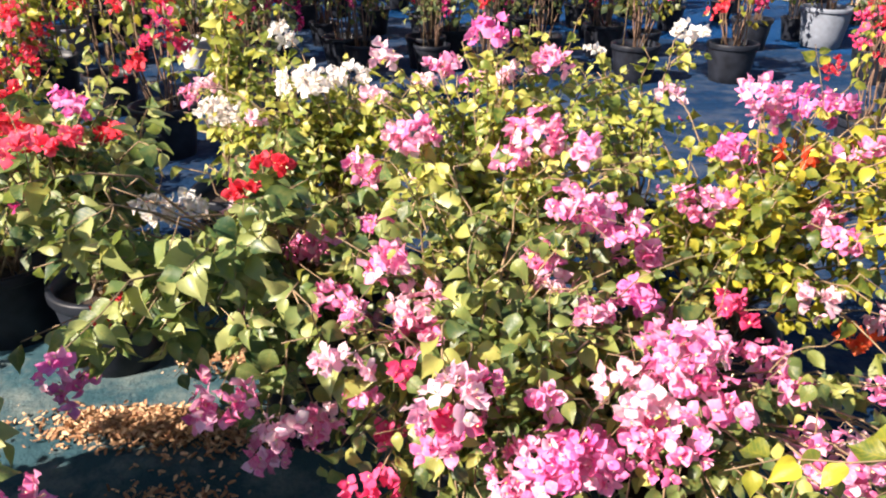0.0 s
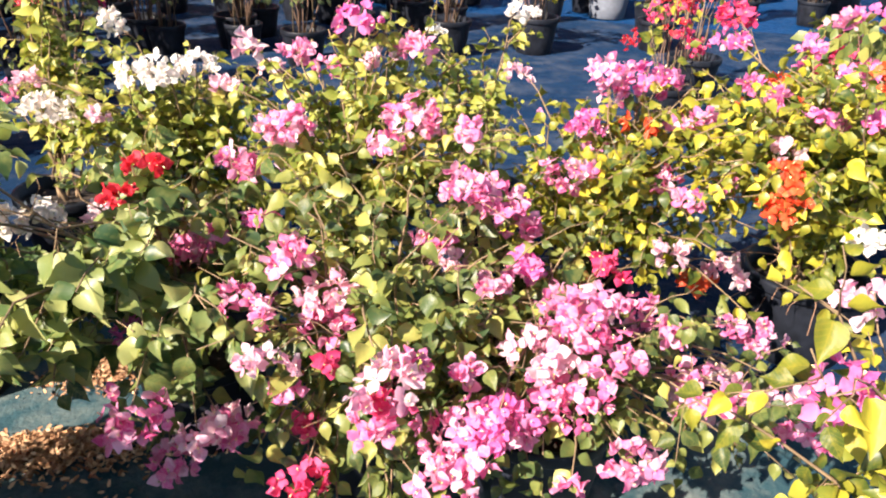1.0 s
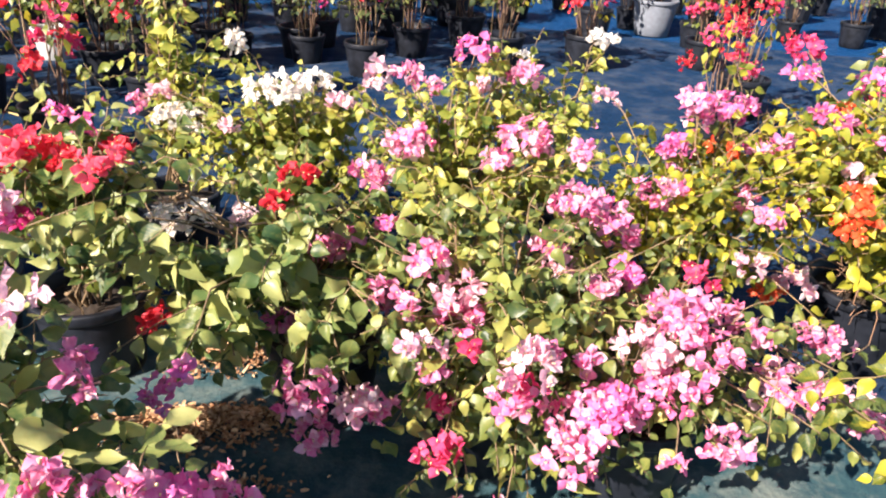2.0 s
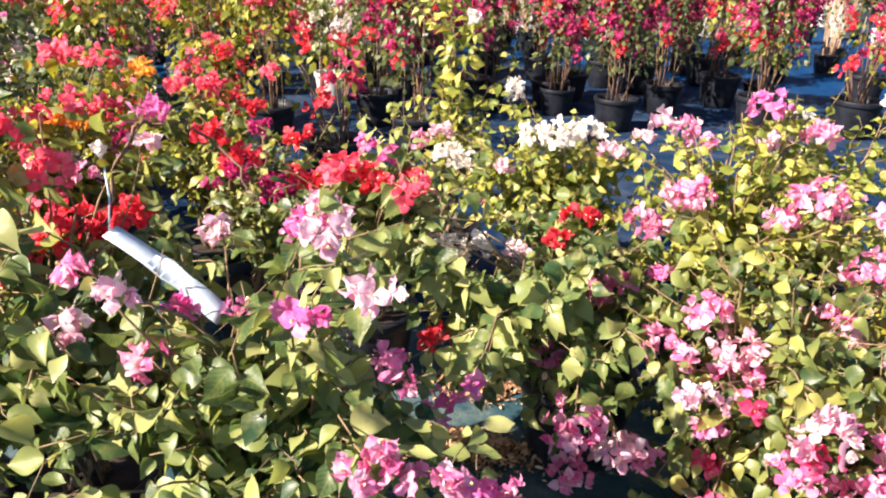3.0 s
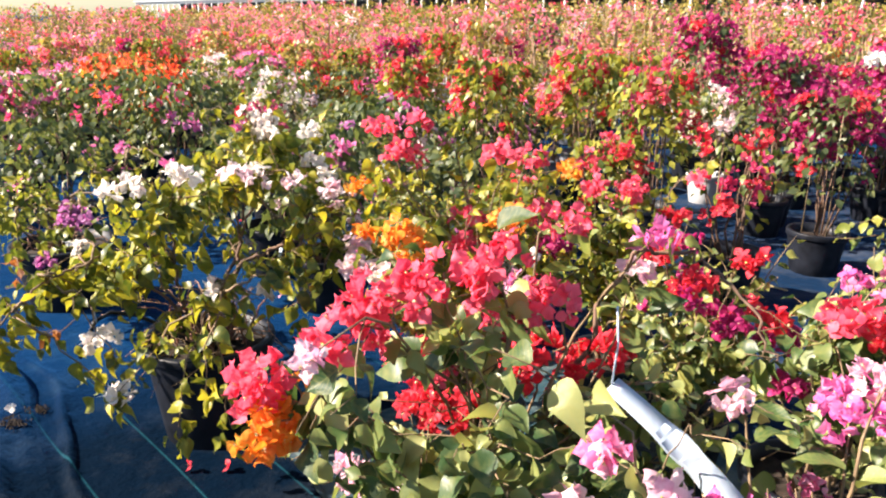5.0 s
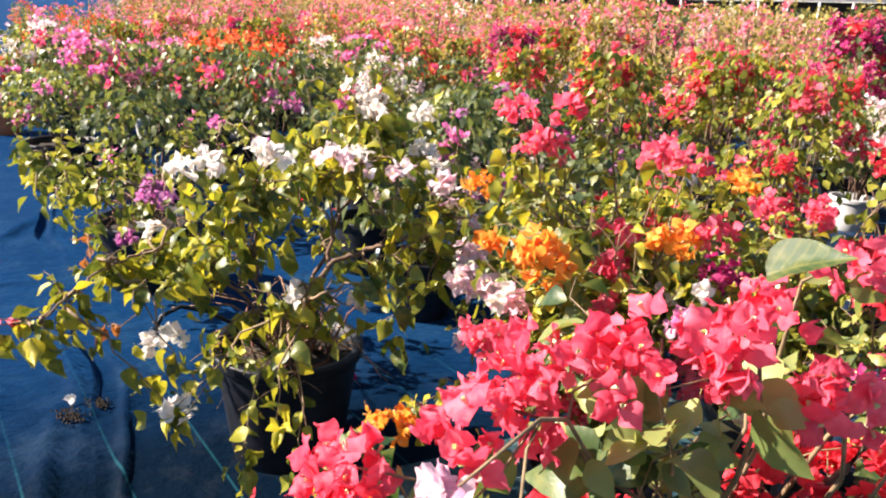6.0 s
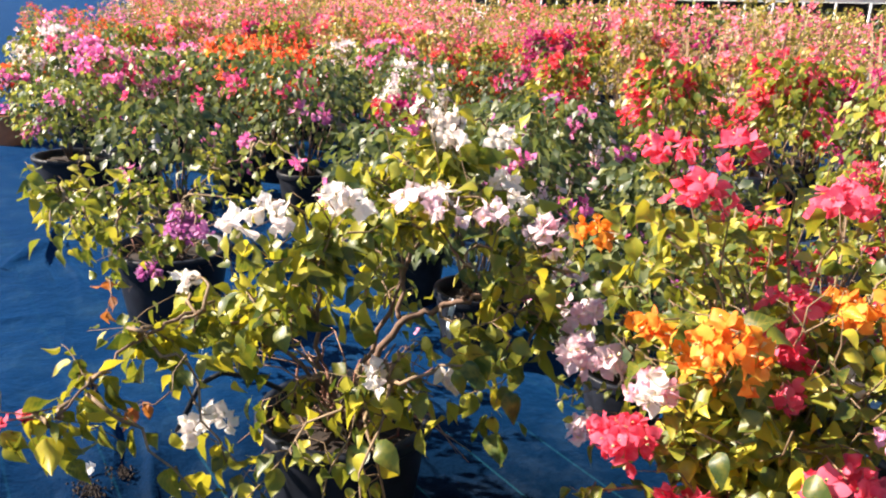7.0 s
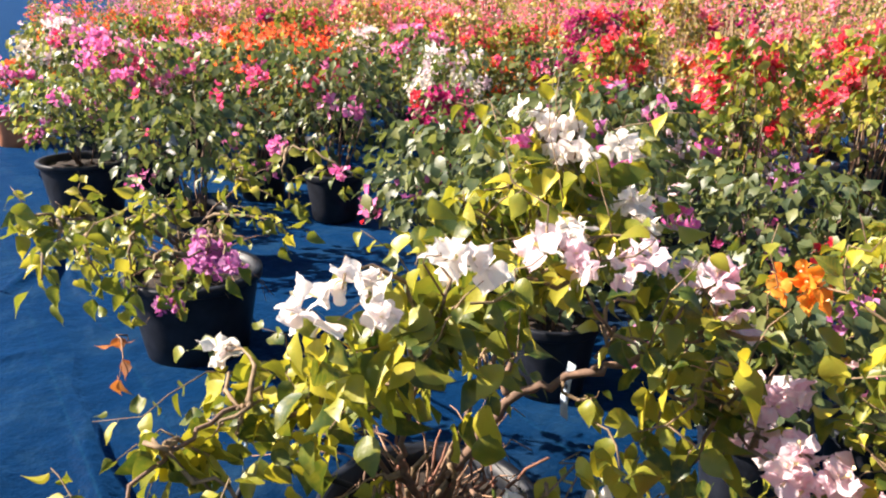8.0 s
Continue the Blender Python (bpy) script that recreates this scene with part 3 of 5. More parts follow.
def mat_strip(u0, u1, w0, w1, lift, stuff_, label):
    """A strip of ground cover along the rows, laid over the sheet, its edges slightly curled."""
    u, w = np.linspace(u0, u1, 220), np.concatenate([w0 + np.linspace(0, 0.14, 12), np.linspace(w0 + 0.17, w1, 20)])
    gu, gw = np.meshgrid(u, w, indexing="ij")
    wob = 0.035 * np.sin(gu * 1.7) + 0.022 * np.sin(gu * 4.1 + 1) + 0.010 * np.sin(gu * 9.7)
    lip = 0.014 + 0.028 * (0.5 + 0.5 * np.sin(gu * 2.7 + 0.6)) ** 2
    x, y = -0.93 * gu + 0.36 * (gw + wob), 0.36 * gu + 0.93 * (gw + wob)
    z = lift + 0.004 * np.sin(gu * 7 + gw * 3) + 0.006 * np.sin(gu * 2.3 - gw * 4) ** 2 + lip * np.exp(-((gw - w0) / 0.024) ** 2) + 0.028 * np.exp(-((gw - w0 - 0.10 - 0.03 * np.sin(gu * 3.1)) / 0.022) ** 2) * (0.5 + 0.5 * np.sin(gu * 1.9))
    top = np.stack([x, y, z], 2).reshape(-1, 3)
    n = len(w)
    i = (np.arange(len(u) - 1)[:, None] * n + np.arange(n - 1)[None]).ravel()
    t = np.concatenate([np.stack([i, i + n + 1, i + n], 1), np.stack([i, i + 1, i + n + 1], 1)])
    v = np.concatenate([top, top - np.array((0, 0, 0.003))])
    t = np.concatenate([t, t[:, ::-1] + len(top)])
    return tagged(new("ground_strip", tri_mesh("ground_strip", v, t, [stuff_])), label, "ground cover", kind="structure")


mat_strip(-9, 3.55, 0.785, 2.35, 0.024, TEAL_MAT, "pale teal strip of woven ground cover with dust")
mat_strip(-9, 7.2, 2.33, 9.6, 0.021, DUSTY_MAT, "dusty grey-blue woven ground cover between the rows")
mat_strip(-9, 13, 0.02, 0.82, 0.018, MAT, "overlapping strip of dark blue woven ground cover")


def bark_mulch(x, y, rx, ry, high, count):
    """A spilled heap of bark chips."""
    p = rng.normal(size=(count, 2)) * 0.45
    p = np.clip(p, -1.3, 1.3)
    r2 = (p ** 2).sum(1)
    z = high * np.exp(-1.6 * r2) * rng.uniform(0.25, 1, count) + 0.036
    pts = np.stack([x + p[:, 0] * rx, y + p[:, 1] * ry, z], 1)
    box, bt = blade((0.10, 0.22, 0.16), 0.2, 0.1)
    box = np.concatenate([box, box - np.array((0, 0, 0.14))])
    k = len(box) // 2
    bt = np.concatenate([bt, bt[:, ::-1] + k, [(0, k, 2), (2, k, k + 2), (6, 8, k + 6), (8, k + 8, k + 6)]])
    turns = frames(rng.normal(size=(count, 3)) * np.array((1, 1, 0.3)), np.array((0, 0, 1.0)) + rng.normal(0, 0.5, (count, 3))) * rng.uniform(0.009, 0.027, (count, 1, 1))
    v, t = repeat(box, bt, turns, pts)
    return tagged(new("bark_mulch", tri_mesh("bark_mulch", v, t, [CHIP], smooth=False)), "spilled heap of reddish brown bark chips on the mat", "mulch", kind="stuff")


def soil_spill(x, y, r, count):
    """Dark crumbs on the mat that stand for small torn holes in it."""
    p = rng.normal(size=(count, 2)) * 0.5
    pts = np.stack([x + p[:, 0] * r, y + p[:, 1] * r * 0.6, np.full(count, 0.034)], 1)
    block = np.array([(-0.5, -0.4, -0.3), (0.5, -0.5, -0.3), (0.4, 0.5, -0.3), (-0.4, 0.4, -0.3), (0.0, 0.05, 0.45)])
    bt = np.array([(0, 1, 4), (1, 2, 4), (2, 3, 4), (3, 0, 4)])
    turns = frames(rng.normal(size=(count, 3)) * np.array((1, 1, 0.1)), np.tile((0.0, 0.0, 1.0), (count, 1))) * rng.uniform(0.004, 0.013, (count, 1, 1))
    v, t = repeat(block, bt, turns, pts)
    return tagged(new("soil_spill", tri_mesh("soil_spill", v, t, [SOIL], smooth=False)), "dark crumbs standing for small holes in the blue mat", "soil", kind="stuff")


soil_spill(-4.10, 1.56, 0.075, 150)
soil_spill(-4.12, 1.68, 0.06, 100)
bark_mulch(-0.78, 1.98, 0.42, 0.10, 0.075, 2600)
bark_mulch(-0.66, 2.37, 0.20, 0.10, 0.05, 700)
bark_mulch(-0.62, 1.62, 0.25, 0.18, 0.05, 350)

# ---- front rows of bougainvilleas, each placed by its own clusters ----
POT_B = (0.21, 0.34, BLACK)
bougainvillea((0.18, 1.80, 0), POT_B, [
    (-0.02, 1.68, 0.82, 0.060, "pink"), (-0.13, 1.61, 0.745, 0.048, "pink"), (0.06, 1.63, 0.76, 0.055, "blush"), (0.055, 1.60, 0.68, 0.060, "pink"),
    (0.40, 1.73, 0.97, 0.050, "pink"), (0.51, 1.80, 0.90, 0.065, "pink"), (0.585, 1.825, 0.80, 0.055, "pink"), (0.58, 1.715, 0.73, 0.050, "fuchsia"),
    (0.38, 1.79, 0.73, 0.045, "blush"), (0.455, 1.59, 0.76, 0.042, "pink"), (0.21, 1.32, 0.74, 0.036, "pink"), (0.14, 1.235, 0.77, 0.050, "blush"),
    (-0.08, 1.365, 0.74, 0.048, "blush"), (-0.01, 1.48, 0.48, 0.036, "deep"), (0.32, 1.35, 0.70, 0.028, "pink"), (0.13, 1.29, 0.64, 0.050, "pink"),
    (-0.02, 1.36, 0.43, 0.052, "deep"), (0.05, 1.38, 0.72, 0.026, "deep"), (0.16, 1.26, 0.69, 0.032, "deep"), (0.02, 1.30, 0.27, 0.048, "blush"), (0.13, 1.25, 0.30, 0.042, "pink")],
    heart=(0.20, 1.70, 0.58), reach=(0.56, 0.46, 0.44), extra=84, leaf="green", leaf_size=0.055, tips=((-0.02, 1.40, 0.38), (0.05, 1.34, 0.33), (0.12, 1.30, 0.38), (0.20, 1.28, 0.30), (0.0, 1.45, 0.55), (0.06, 1.42, 0.45), (0.25, 1.25, 0.42), (-0.05, 1.50, 0.62), (-0.08, 1.46, 0.48), (0.10, 1.36, 0.54)), tuft=2,
    label="dense bushy bougainvillea with pink and pale pink bracts", fill="pink", fill_count=12)
bougainvillea((0.62, 1.62, 0), POT_B, [
    (0.62, 1.44, 0.77, 0.075, "pink"), (0.66, 1.50, 0.70, 0.060, "blush"), (0.516, 1.41, 0.68, 0.066, "blush"), (0.64, 1.345, 0.71, 0.068, "pink"), (0.79, 1.70, 0.72, 0.048, "deep"),
    (0.86, 1.66, 0.61, 0.065, "pink"), (0.58, 1.33, 0.60, 0.056, "pink"), (0.32, 1.30, 0.58, 0.085, "pink"), (0.39, 1.28, 0.61, 0.070, "fuchsia"),
    (0.45, 1.36, 0.55, 0.060, "pink"), (0.92, 1.35, 0.57, 0.075, "pink"), (1.02, 1.50, 0.45, 0.080, "blush"), (0.27, 1.22, 0.50, 0.060, "pink"), (0.70, 1.25, 0.48, 0.060, "pink"), (0.60, 1.55, 0.62, 0.05, "pink"), (1.22, 1.45, 0.44, 0.045, "blush"), (1.12, 1.25, 0.50, 0.050, "pink"), (1.16, 1.62, 0.55, 0.040, "pink")],
    heart=(0.62, 1.56, 0.46), reach=(0.52, 0.42, 0.36), extra=64, leaf="green", leaf_size=0.055, tips=((1.0, 1.30, 0.52), (1.10, 1.40, 0.47), (0.92, 1.20, 0.52), (1.15, 1.60, 0.50), (1.25, 1.32, 0.42), (1.05, 1.15, 0.45), (0.98, 1.52, 0.60)), tuft=2,
    label="bougainvillea loaded with heavy trusses of pink bracts in a black pot", fill="pink", fill_count=10)
bougainvillea((0.95, 2.25, 0), POT_B, [
    (0.76, 2.02, 0.86, 0.050, "pink"), (0.88, 2.14, 0.97, 0.050, "fuchsia"), (0.93, 2.14, 1.13, 0.055, "pink"), (1.10, 2.26, 1.08, 0.062, "fuchsia"),
    (1.25, 2.36, 1.04, 0.052, "fuchsia"), (1.13, 2.03, 0.81, 0.050, "pink"), (1.07, 1.85, 0.66, 0.050, "blush"), (1.36, 2.00, 0.52, 0.060, "blush"),
    (1.27, 1.64, 0.50, 0.050, "pink"), (1.05, 2.15, 0.96, 0.035, "flame"), (0.80, 2.62, 1.00, 0.038, "blush"), (1.30, 2.05, 0.44, 0.050, "flame"), (0.96, 2.20, 1.05, 0.045, "pink")],
    heart=(1.04, 2.10, 0.76), reach=(0.54, 0.44, 0.38), extra=72, leaf="sunny", leaf_size=0.052, singles=160,
    label="open bougainvillea with bright pink bract tufts in a black pot", fill="pink", fill_count=8)
bougainvillea((0.20, 2.45, 0), POT_B, [
    (-0.14, 2.15, 0.89, 0.055, "pink"), (0.0, 2.18, 0.99, 0.062, "pink"), (-0.05, 2.20, 0.96, 0.05, "blush"), (0.33, 2.055, 1.05, 0.055, "pink"), (0.27, 2.15, 0.93, 0.045, "pink"), (0.43, 1.85, 1.05, 0.040, "pink"),
    (0.21, 2.30, 1.25, 0.050, "fuchsia"), (0.38, 2.30, 1.16, 0.048, "pink"), (0.05, 2.75, 1.06, 0.050, "pink"), (0.16, 2.95, 0.95, 0.05, "pink"), (0.28, 2.40, 1.10, 0.045, "blush"), (0.40, 2.10, 0.98, 0.04, "pink")],
    heart=(0.22, 2.35, 0.84), reach=(0.58, 0.44, 0.38), extra=76, leaf="lime", leaf_size=0.050,
    label="bougainvillea with yellow-green leaves and scattered pink bracts", fill="blush", fill_count=4)
bougainvillea((-0.30, 2.08, 0), POT_B, [
    (-0.37, 1.97, 0.96, 0.042, "red"), (-0.42, 1.90, 0.90, 0.036, "red"), (-0.28, 2.06, 0.655, 0.055, "pink"), (-0.10, 1.98, 0.78, 0.036, "fuchsia"), (-0.42, 1.82, 0.56, 0.040, "fuchsia"),
    (-0.36, 1.42, 0.615, 0.062, "pink"), (-0.22, 1.70, 0.33, 0.058, "blush"), (-0.24, 1.43, 0.53, 0.048, "blush"), (-0.62, 1.26, 0.776, 0.030, "fuchsia"), (-0.75, 1.76, 0.60, 0.048, "red"),
    (-0.54, 2.21, 0.725, 0.042, "lilac"), (-0.67, 2.12, 0.755, 0.050, "white"), (-0.77, 2.08, 0.775, 0.046, "white"), (-0.30, 2.00, 0.70, 0.04, "pink"), (-0.70, 1.44, 0.60, 0.042, "fuchsia"), (-0.34, 1.62, 0.30, 0.055, "pink")],
    heart=(-0.46, 1.90, 0.74), reach=(0.54, 0.46, 0.27), extra=76,
    tips=((-0.73, 1.57, 0.91), (-0.85, 1.60, 0.85), (-0.95, 1.75, 0.90), (-0.80, 1.45, 0.70), (-0.90, 1.70, 0.75), (-0.70, 1.50, 0.62), (-0.98, 1.60, 0.96), (-0.62, 1.62, 1.0)), leaf="broad", leaf_size=0.076,
    label="broad-leaved bougainvillea with mixed red, pink and white bracts")
bougainvillea((-0.35, 2.95, 0), POT_B, [
    (-0.89, 3.0, 0.82, 0.065, "white"), (-0.80, 3.02, 0.80, 0.055, "white"), (-0.42, 2.81, 0.99, 0.070, "white"), (-0.30, 2.86, 1.0, 0.055, "white"), (-0.60, 3.17, 1.05, 0.036, "white"), (-0.52, 2.86, 0.96, 0.05, "white"),
    (-1.03, 3.14, 0.84, 0.042, "pink"), (-0.05, 3.1, 0.92, 0.045, "blush"), (-0.92, 3.05, 0.90, 0.045, "blush"), (-0.20, 2.80, 0.93, 0.040, "blush"), (-0.62, 2.72, 0.86, 0.036, "blush")],
    heart=(-0.42, 2.92, 0.70), reach=(0.50, 0.36, 0.30), extra=52, leaf="lime", leaf_size=0.056,
    label="yellow-leaved bougainvillea with white bracts in a black pot")
bougainvillea((-0.95, 3.35, 0), POT_B, [
    (-0.80, 3.05, 1.38, 0.034, "white"), (-1.16, 3.23, 1.58, 0.034, "white"), (-0.93, 3.12, 1.50, 0.03, "white"), (-0.62, 3.10, 1.12, 0.034, "white")],
    heart=(-0.9, 3.3, 0.75), reach=(0.25, 0.22, 0.3), extra=14, leaf="lime", leaf_size=0.062, singles=90, tips=((-1.0, 3.15, 1.45), (-0.78, 3.06, 1.25)),
    label="lanky bougainvillea with one tall arching white-flowered shoot", arch=0.55)
bougainvillea((0.85, 3.15, 0), POT_B, [
    (0.96, 3.17, 1.12, 0.045, "white"), (1.02, 3.17, 1.10, 0.03, "white"), (0.62, 3.2, 1.05, 0.03, "white")],
    heart=(0.72, 3.1, 0.72), reach=(0.36, 0.25, 0.28), extra=16, leaf="lime", leaf_size=0.055, singles=90, tips=((0.8, 3.1, 1.05),),
    label="thin bougainvillea with drooping yellow-green leaves and white bracts")
bougainvillea((-1.05, 1.15, 0), POT_B, [
    (-1.03, 1.45, 1.06, 0.062, "fuchsia"), (-0.99, 1.47, 1.11, 0.045, "blush"), (-0.87, 0.88, 1.13, 0.034, "fuchsia"), (-0.755, 0.91, 1.18, 0.034, "blush"), (-0.73, 0.77, 0.93, 0.046, "pink"),
    (-0.635, 0.81, 0.89, 0.048, "pink"), (-0.57, 0.87, 0.82, 0.042, "fuchsia"), (-0.49, 0.94, 0.74, 0.045, "pink"), (-1.12, 1.21, 0.95, 0.030, "fuchsia"), (-1.21, 1.34, 1.08, 0.032, "blush"),
    (-1.19, 0.95, 0.97, 0.036, "pink"), (-1.2, 0.89, 1.14, 0.032, "blush"), (-0.825, 0.915, 1.27, 0.032, "blush"), (-1.31, 0.95, 1.15, 0.030, "pink"), (-1.07, 1.42, 0.88, 0.030, "pink"), (-0.79, 1.225, 0.86, 0.030, "fuchsia"), (-0.72, 1.0, 0.95, 0.03, "pink"), (-1.176, 1.066, 1.021, 0.028, "fuchsia")],
    heart=(-1.05, 1.10, 0.74), reach=(0.48, 0.40, 0.38), extra=60, leaf="broad", leaf_size=0.070,
    label="broad-leaved bougainvillea with loose pink bracts in a black pot", spacing=0.036, fine=True)
bougainvillea((-1.12, 2.42, 0), POT_B, [
    (-1.06, 1.87, 1.08, 0.055, "coral"), (-0.97, 1.85, 1.07, 0.045, "red"), (-0.85, 1.83, 1.05, 0.050, "coral"), (-0.90, 2.23, 0.94, 0.045, "red"), (-0.82, 1.62, 1.10, 0.030, "coral"),
    (-1.08, 2.30, 1.03, 0.040, "fuchsia"), (-0.99, 2.22, 1.02, 0.036, "fuchsia"), (-1.02, 1.98, 1.00, 0.036, "red")],
    heart=(-0.96, 2.02, 0.86), reach=(0.42, 0.38, 0.22), extra=44, leaf="broad", leaf_size=0.066, singles=160,
    label="bougainvillea with coral red bracts along its top in a black pot")
bougainvillea((-1.60, 2.55, 0), POT_B, [
    (-1.57, 2.09, 1.10, 0.045, "red"), (-1.46, 2.11, 1.01, 0.055, "red"), (-1.41, 2.31, 0.86, 0.060, "magenta"), (-1.30, 2.25, 0.90, 0.060, "red"), (-1.25, 2.35, 0.80, 0.055, "magenta"),
    (-1.55, 2.40, 0.92, 0.050, "magenta"), (-1.38, 2.45, 1.0, 0.045, "red"), (-1.2, 2.2, 0.72, 0.05, "magenta"), (-1.62, 2.3, 1.02, 0.04, "red")],
    heart=(-1.42, 2.28, 0.78), reach=(0.34, 0.32, 0.28), extra=30, leaf="green", leaf_size=0.052, singles=120,
    label="bougainvillea with dark red bracts in a black pot", fill="magenta", fill_count=4)
bougainvillea((-1.65, 1.35, 0), POT_B, [
    (-1.66, 1.10, 1.285, 0.068, "coral"), (-1.58, 1.16, 1.32, 0.056, "coral"), (-1.73, 1.05, 1.25, 0.064, "coral"), (-1.79, 0.98, 1.21, 0.060, "coral"), (-1.93, 0.92, 1.10, 0.052, "coral"), (-1.90, 0.90, 1.02, 0.055, "orange"), (-1.915, 0.91, 1.065, 0.042, "coral"), (-1.91, 0.92, 1.04, 0.03, "orange"),
    (-1.50, 1.23, 1.24, 0.045, "coral"), (-1.54, 1.33, 1.35, 0.036, "coral"), (-1.60, 1.40, 1.03, 0.070, "red"), (-1.50, 1.46, 1.05, 0.055, "red"), (-1.40, 1.45, 1.32, 0.034, "fuchsia"), (-1.685, 0.80, 1.25, 0.024, "blush"),
    (-1.75, 1.25, 0.95, 0.065, "red"), (-1.84, 1.30, 0.90, 0.055, "red"), (-2.0, 1.24, 0.71, 0.040, "blush"), (-1.82, 1.22, 0.72, 0.038, "blush"), (-1.58, 0.82, 0.91, 0.034, "fuchsia"), (-1.46, 1.5, 1.22, 0.03, "blush"), (-1.363, 0.981, 1.006, 0.034, "blush"), (-1.544, 0.76, 0.945, 0.026, "fuchsia"), (-2.07, 1.07, 0.55, 0.030, "pink"), (-1.94, 1.17, 0.75, 0.036, "blush")],
    heart=(-1.60, 1.22, 0.96), reach=(0.42, 0.38, 0.28), extra=46, leaf="broad", leaf_size=0.066, tuft=3, tips=((-1.45, 0.95, 1.0), (-1.60, 0.90, 0.88), (-1.38, 0.86, 0.92), (-1.50, 0.87, 0.90), (-1.70, 1.0, 0.85), (-1.30, 0.90, 0.98), (-1.80, 1.10, 0.78), (-1.55, 0.98, 1.05), (-1.66, 0.95, 0.98),
          (-1.90, 1.0, 0.62), (-1.80, 0.95, 0.66), (-1.96, 1.07, 0.58), (-1.75, 0.88, 0.72), (-1.65, 0.82, 0.78), (-1.56, 0.85, 0.80), (-1.85, 1.12, 0.68), (-1.60, 0.95, 0.70), (-1.70, 1.05, 0.62), (-1.50, 0.80, 0.84), (-1.42, 0.95, 0.78)),
    boughs=((((-1.62, 1.37, 0.60), (-1.55, 1.40, 0.95), (-1.47, 1.43, 1.20), (-1.42, 1.45, 1.27), (-1.34, 1.50, 1.265), (-1.27, 1.50, 1.22), (-1.206, 1.48, 1.17), (-1.17, 1.46, 1.09)), 0.008, 0.003),),
    label="bougainvillea with a long coral red spray and orange tuft", spacing=0.034, fine=True)
bougainvillea((-2.25, 2.25, 0), POT_B, [
    (-2.46, 2.02, 1.38, 0.045, "coral"), (-2.38, 2.03, 1.30, 0.055, "coral"), (-2.33, 2.04, 1.40, 0.036, "coral"), (-2.71, 2.23, 1.11, 0.045, "orange"), (-2.20, 1.75, 1.13, 0.050, "orange"), (-2.26, 2.70, 1.20, 0.060, "coral"),
    (-2.09, 2.71, 1.16, 0.040, "orange"), (-2.0, 2.25, 1.12, 0.048, "coral"), (-2.21, 2.15, 1.0, 0.045, "coral"), (-2.47, 2.10, 0.83, 0.040, "blush"), (-2.415, 1.88, 0.83, 0.052, "coral"),
    (-2.28, 1.96, 0.63, 0.090, "coral"), (-2.03, 2.23, 0.70, 0.080, "coral"), (-2.52, 1.64, 0.62, 0.058, "orange"), (-2.10, 2.20, 0.93, 0.024, "white"), (-1.97, 2.14, 0.99, 0.024, "white"),
    (-2.03, 2.44, 0.96, 0.055, "magenta"), (-2.18, 2.43, 1.02, 0.050, "orange"), (-1.96, 2.02, 0.94, 0.036, "pink"), (-2.35, 1.80, 1.10, 0.034, "orange"),
    (-2.24, 1.83, 1.08, 0.060, "orange"), (-2.21, 2.14, 1.09, 0.040, "coral"), (-2.20, 2.12, 1.01, 0.042, "coral"), (-2.38, 1.92, 0.91, 0.048, "blush"), (-2.43, 1.93, 0.80, 0.058, "coral"), (-2.07, 2.14, 1.10, 0.055, "orange"), (-2.21, 2.36, 1.27, 0.060, "coral"), (-2.27, 1.86, 0.72, 0.06, "coral"), (-2.55, 2.02, 0.72, 0.045, "lilac"), (-2.02, 1.90, 0.88, 0.055, "coral"), (-2.16, 2.02, 0.94, 0.032, "coral"), (-2.30, 1.94, 0.97, 0.032, "orange"), (-2.35, 1.85, 0.94, 0.03, "white")],
    heart=(-2.20, 2.22, 0.84), reach=(0.46, 0.44, 0.38), extra=52, leaf="sunny", leaf_size=0.054, tuft=4, tips=((-2.45, 2.00, 1.28), (-2.42, 1.97, 1.20), (-2.48, 2.02, 1.22), (-2.36, 2.0, 1.2), (-2.50, 2.06, 1.12), (-2.58, 2.1, 1.02), (-2.52, 2.0, 0.96), (-2.22, 1.92, 1.00), (-2.11, 1.96, 1.05), (-2.11, 1.87, 0.95), (-2.20, 1.87, 0.89), (-2.03, 1.95, 0.99), (-2.28, 1.89, 0.87), (-2.10, 1.99, 1.13)),
    label="bougainvillea with coral red and orange bracts in a black pot")
bougainvillea((-1.95, 2.95, 0), POT_B, [
    (-1.9, 2.86, 1.07, 0.050, "coral"), (-2.1, 3.0, 1.05, 0.045, "coral"), (-1.75, 2.95, 0.98, 0.05, "red"), (-1.62, 2.75, 0.95, 0.045, "magenta"), (-1.70, 3.1, 1.1, 0.04, "coral")],
    heart=(-1.92, 2.95, 0.78), reach=(0.40, 0.36, 0.30), extra=34, leaf="olive", leaf_size=0.055, singles=110,
    label="bougainvillea with red bracts and olive leaves in a black pot", fill="coral", fill_count=4)
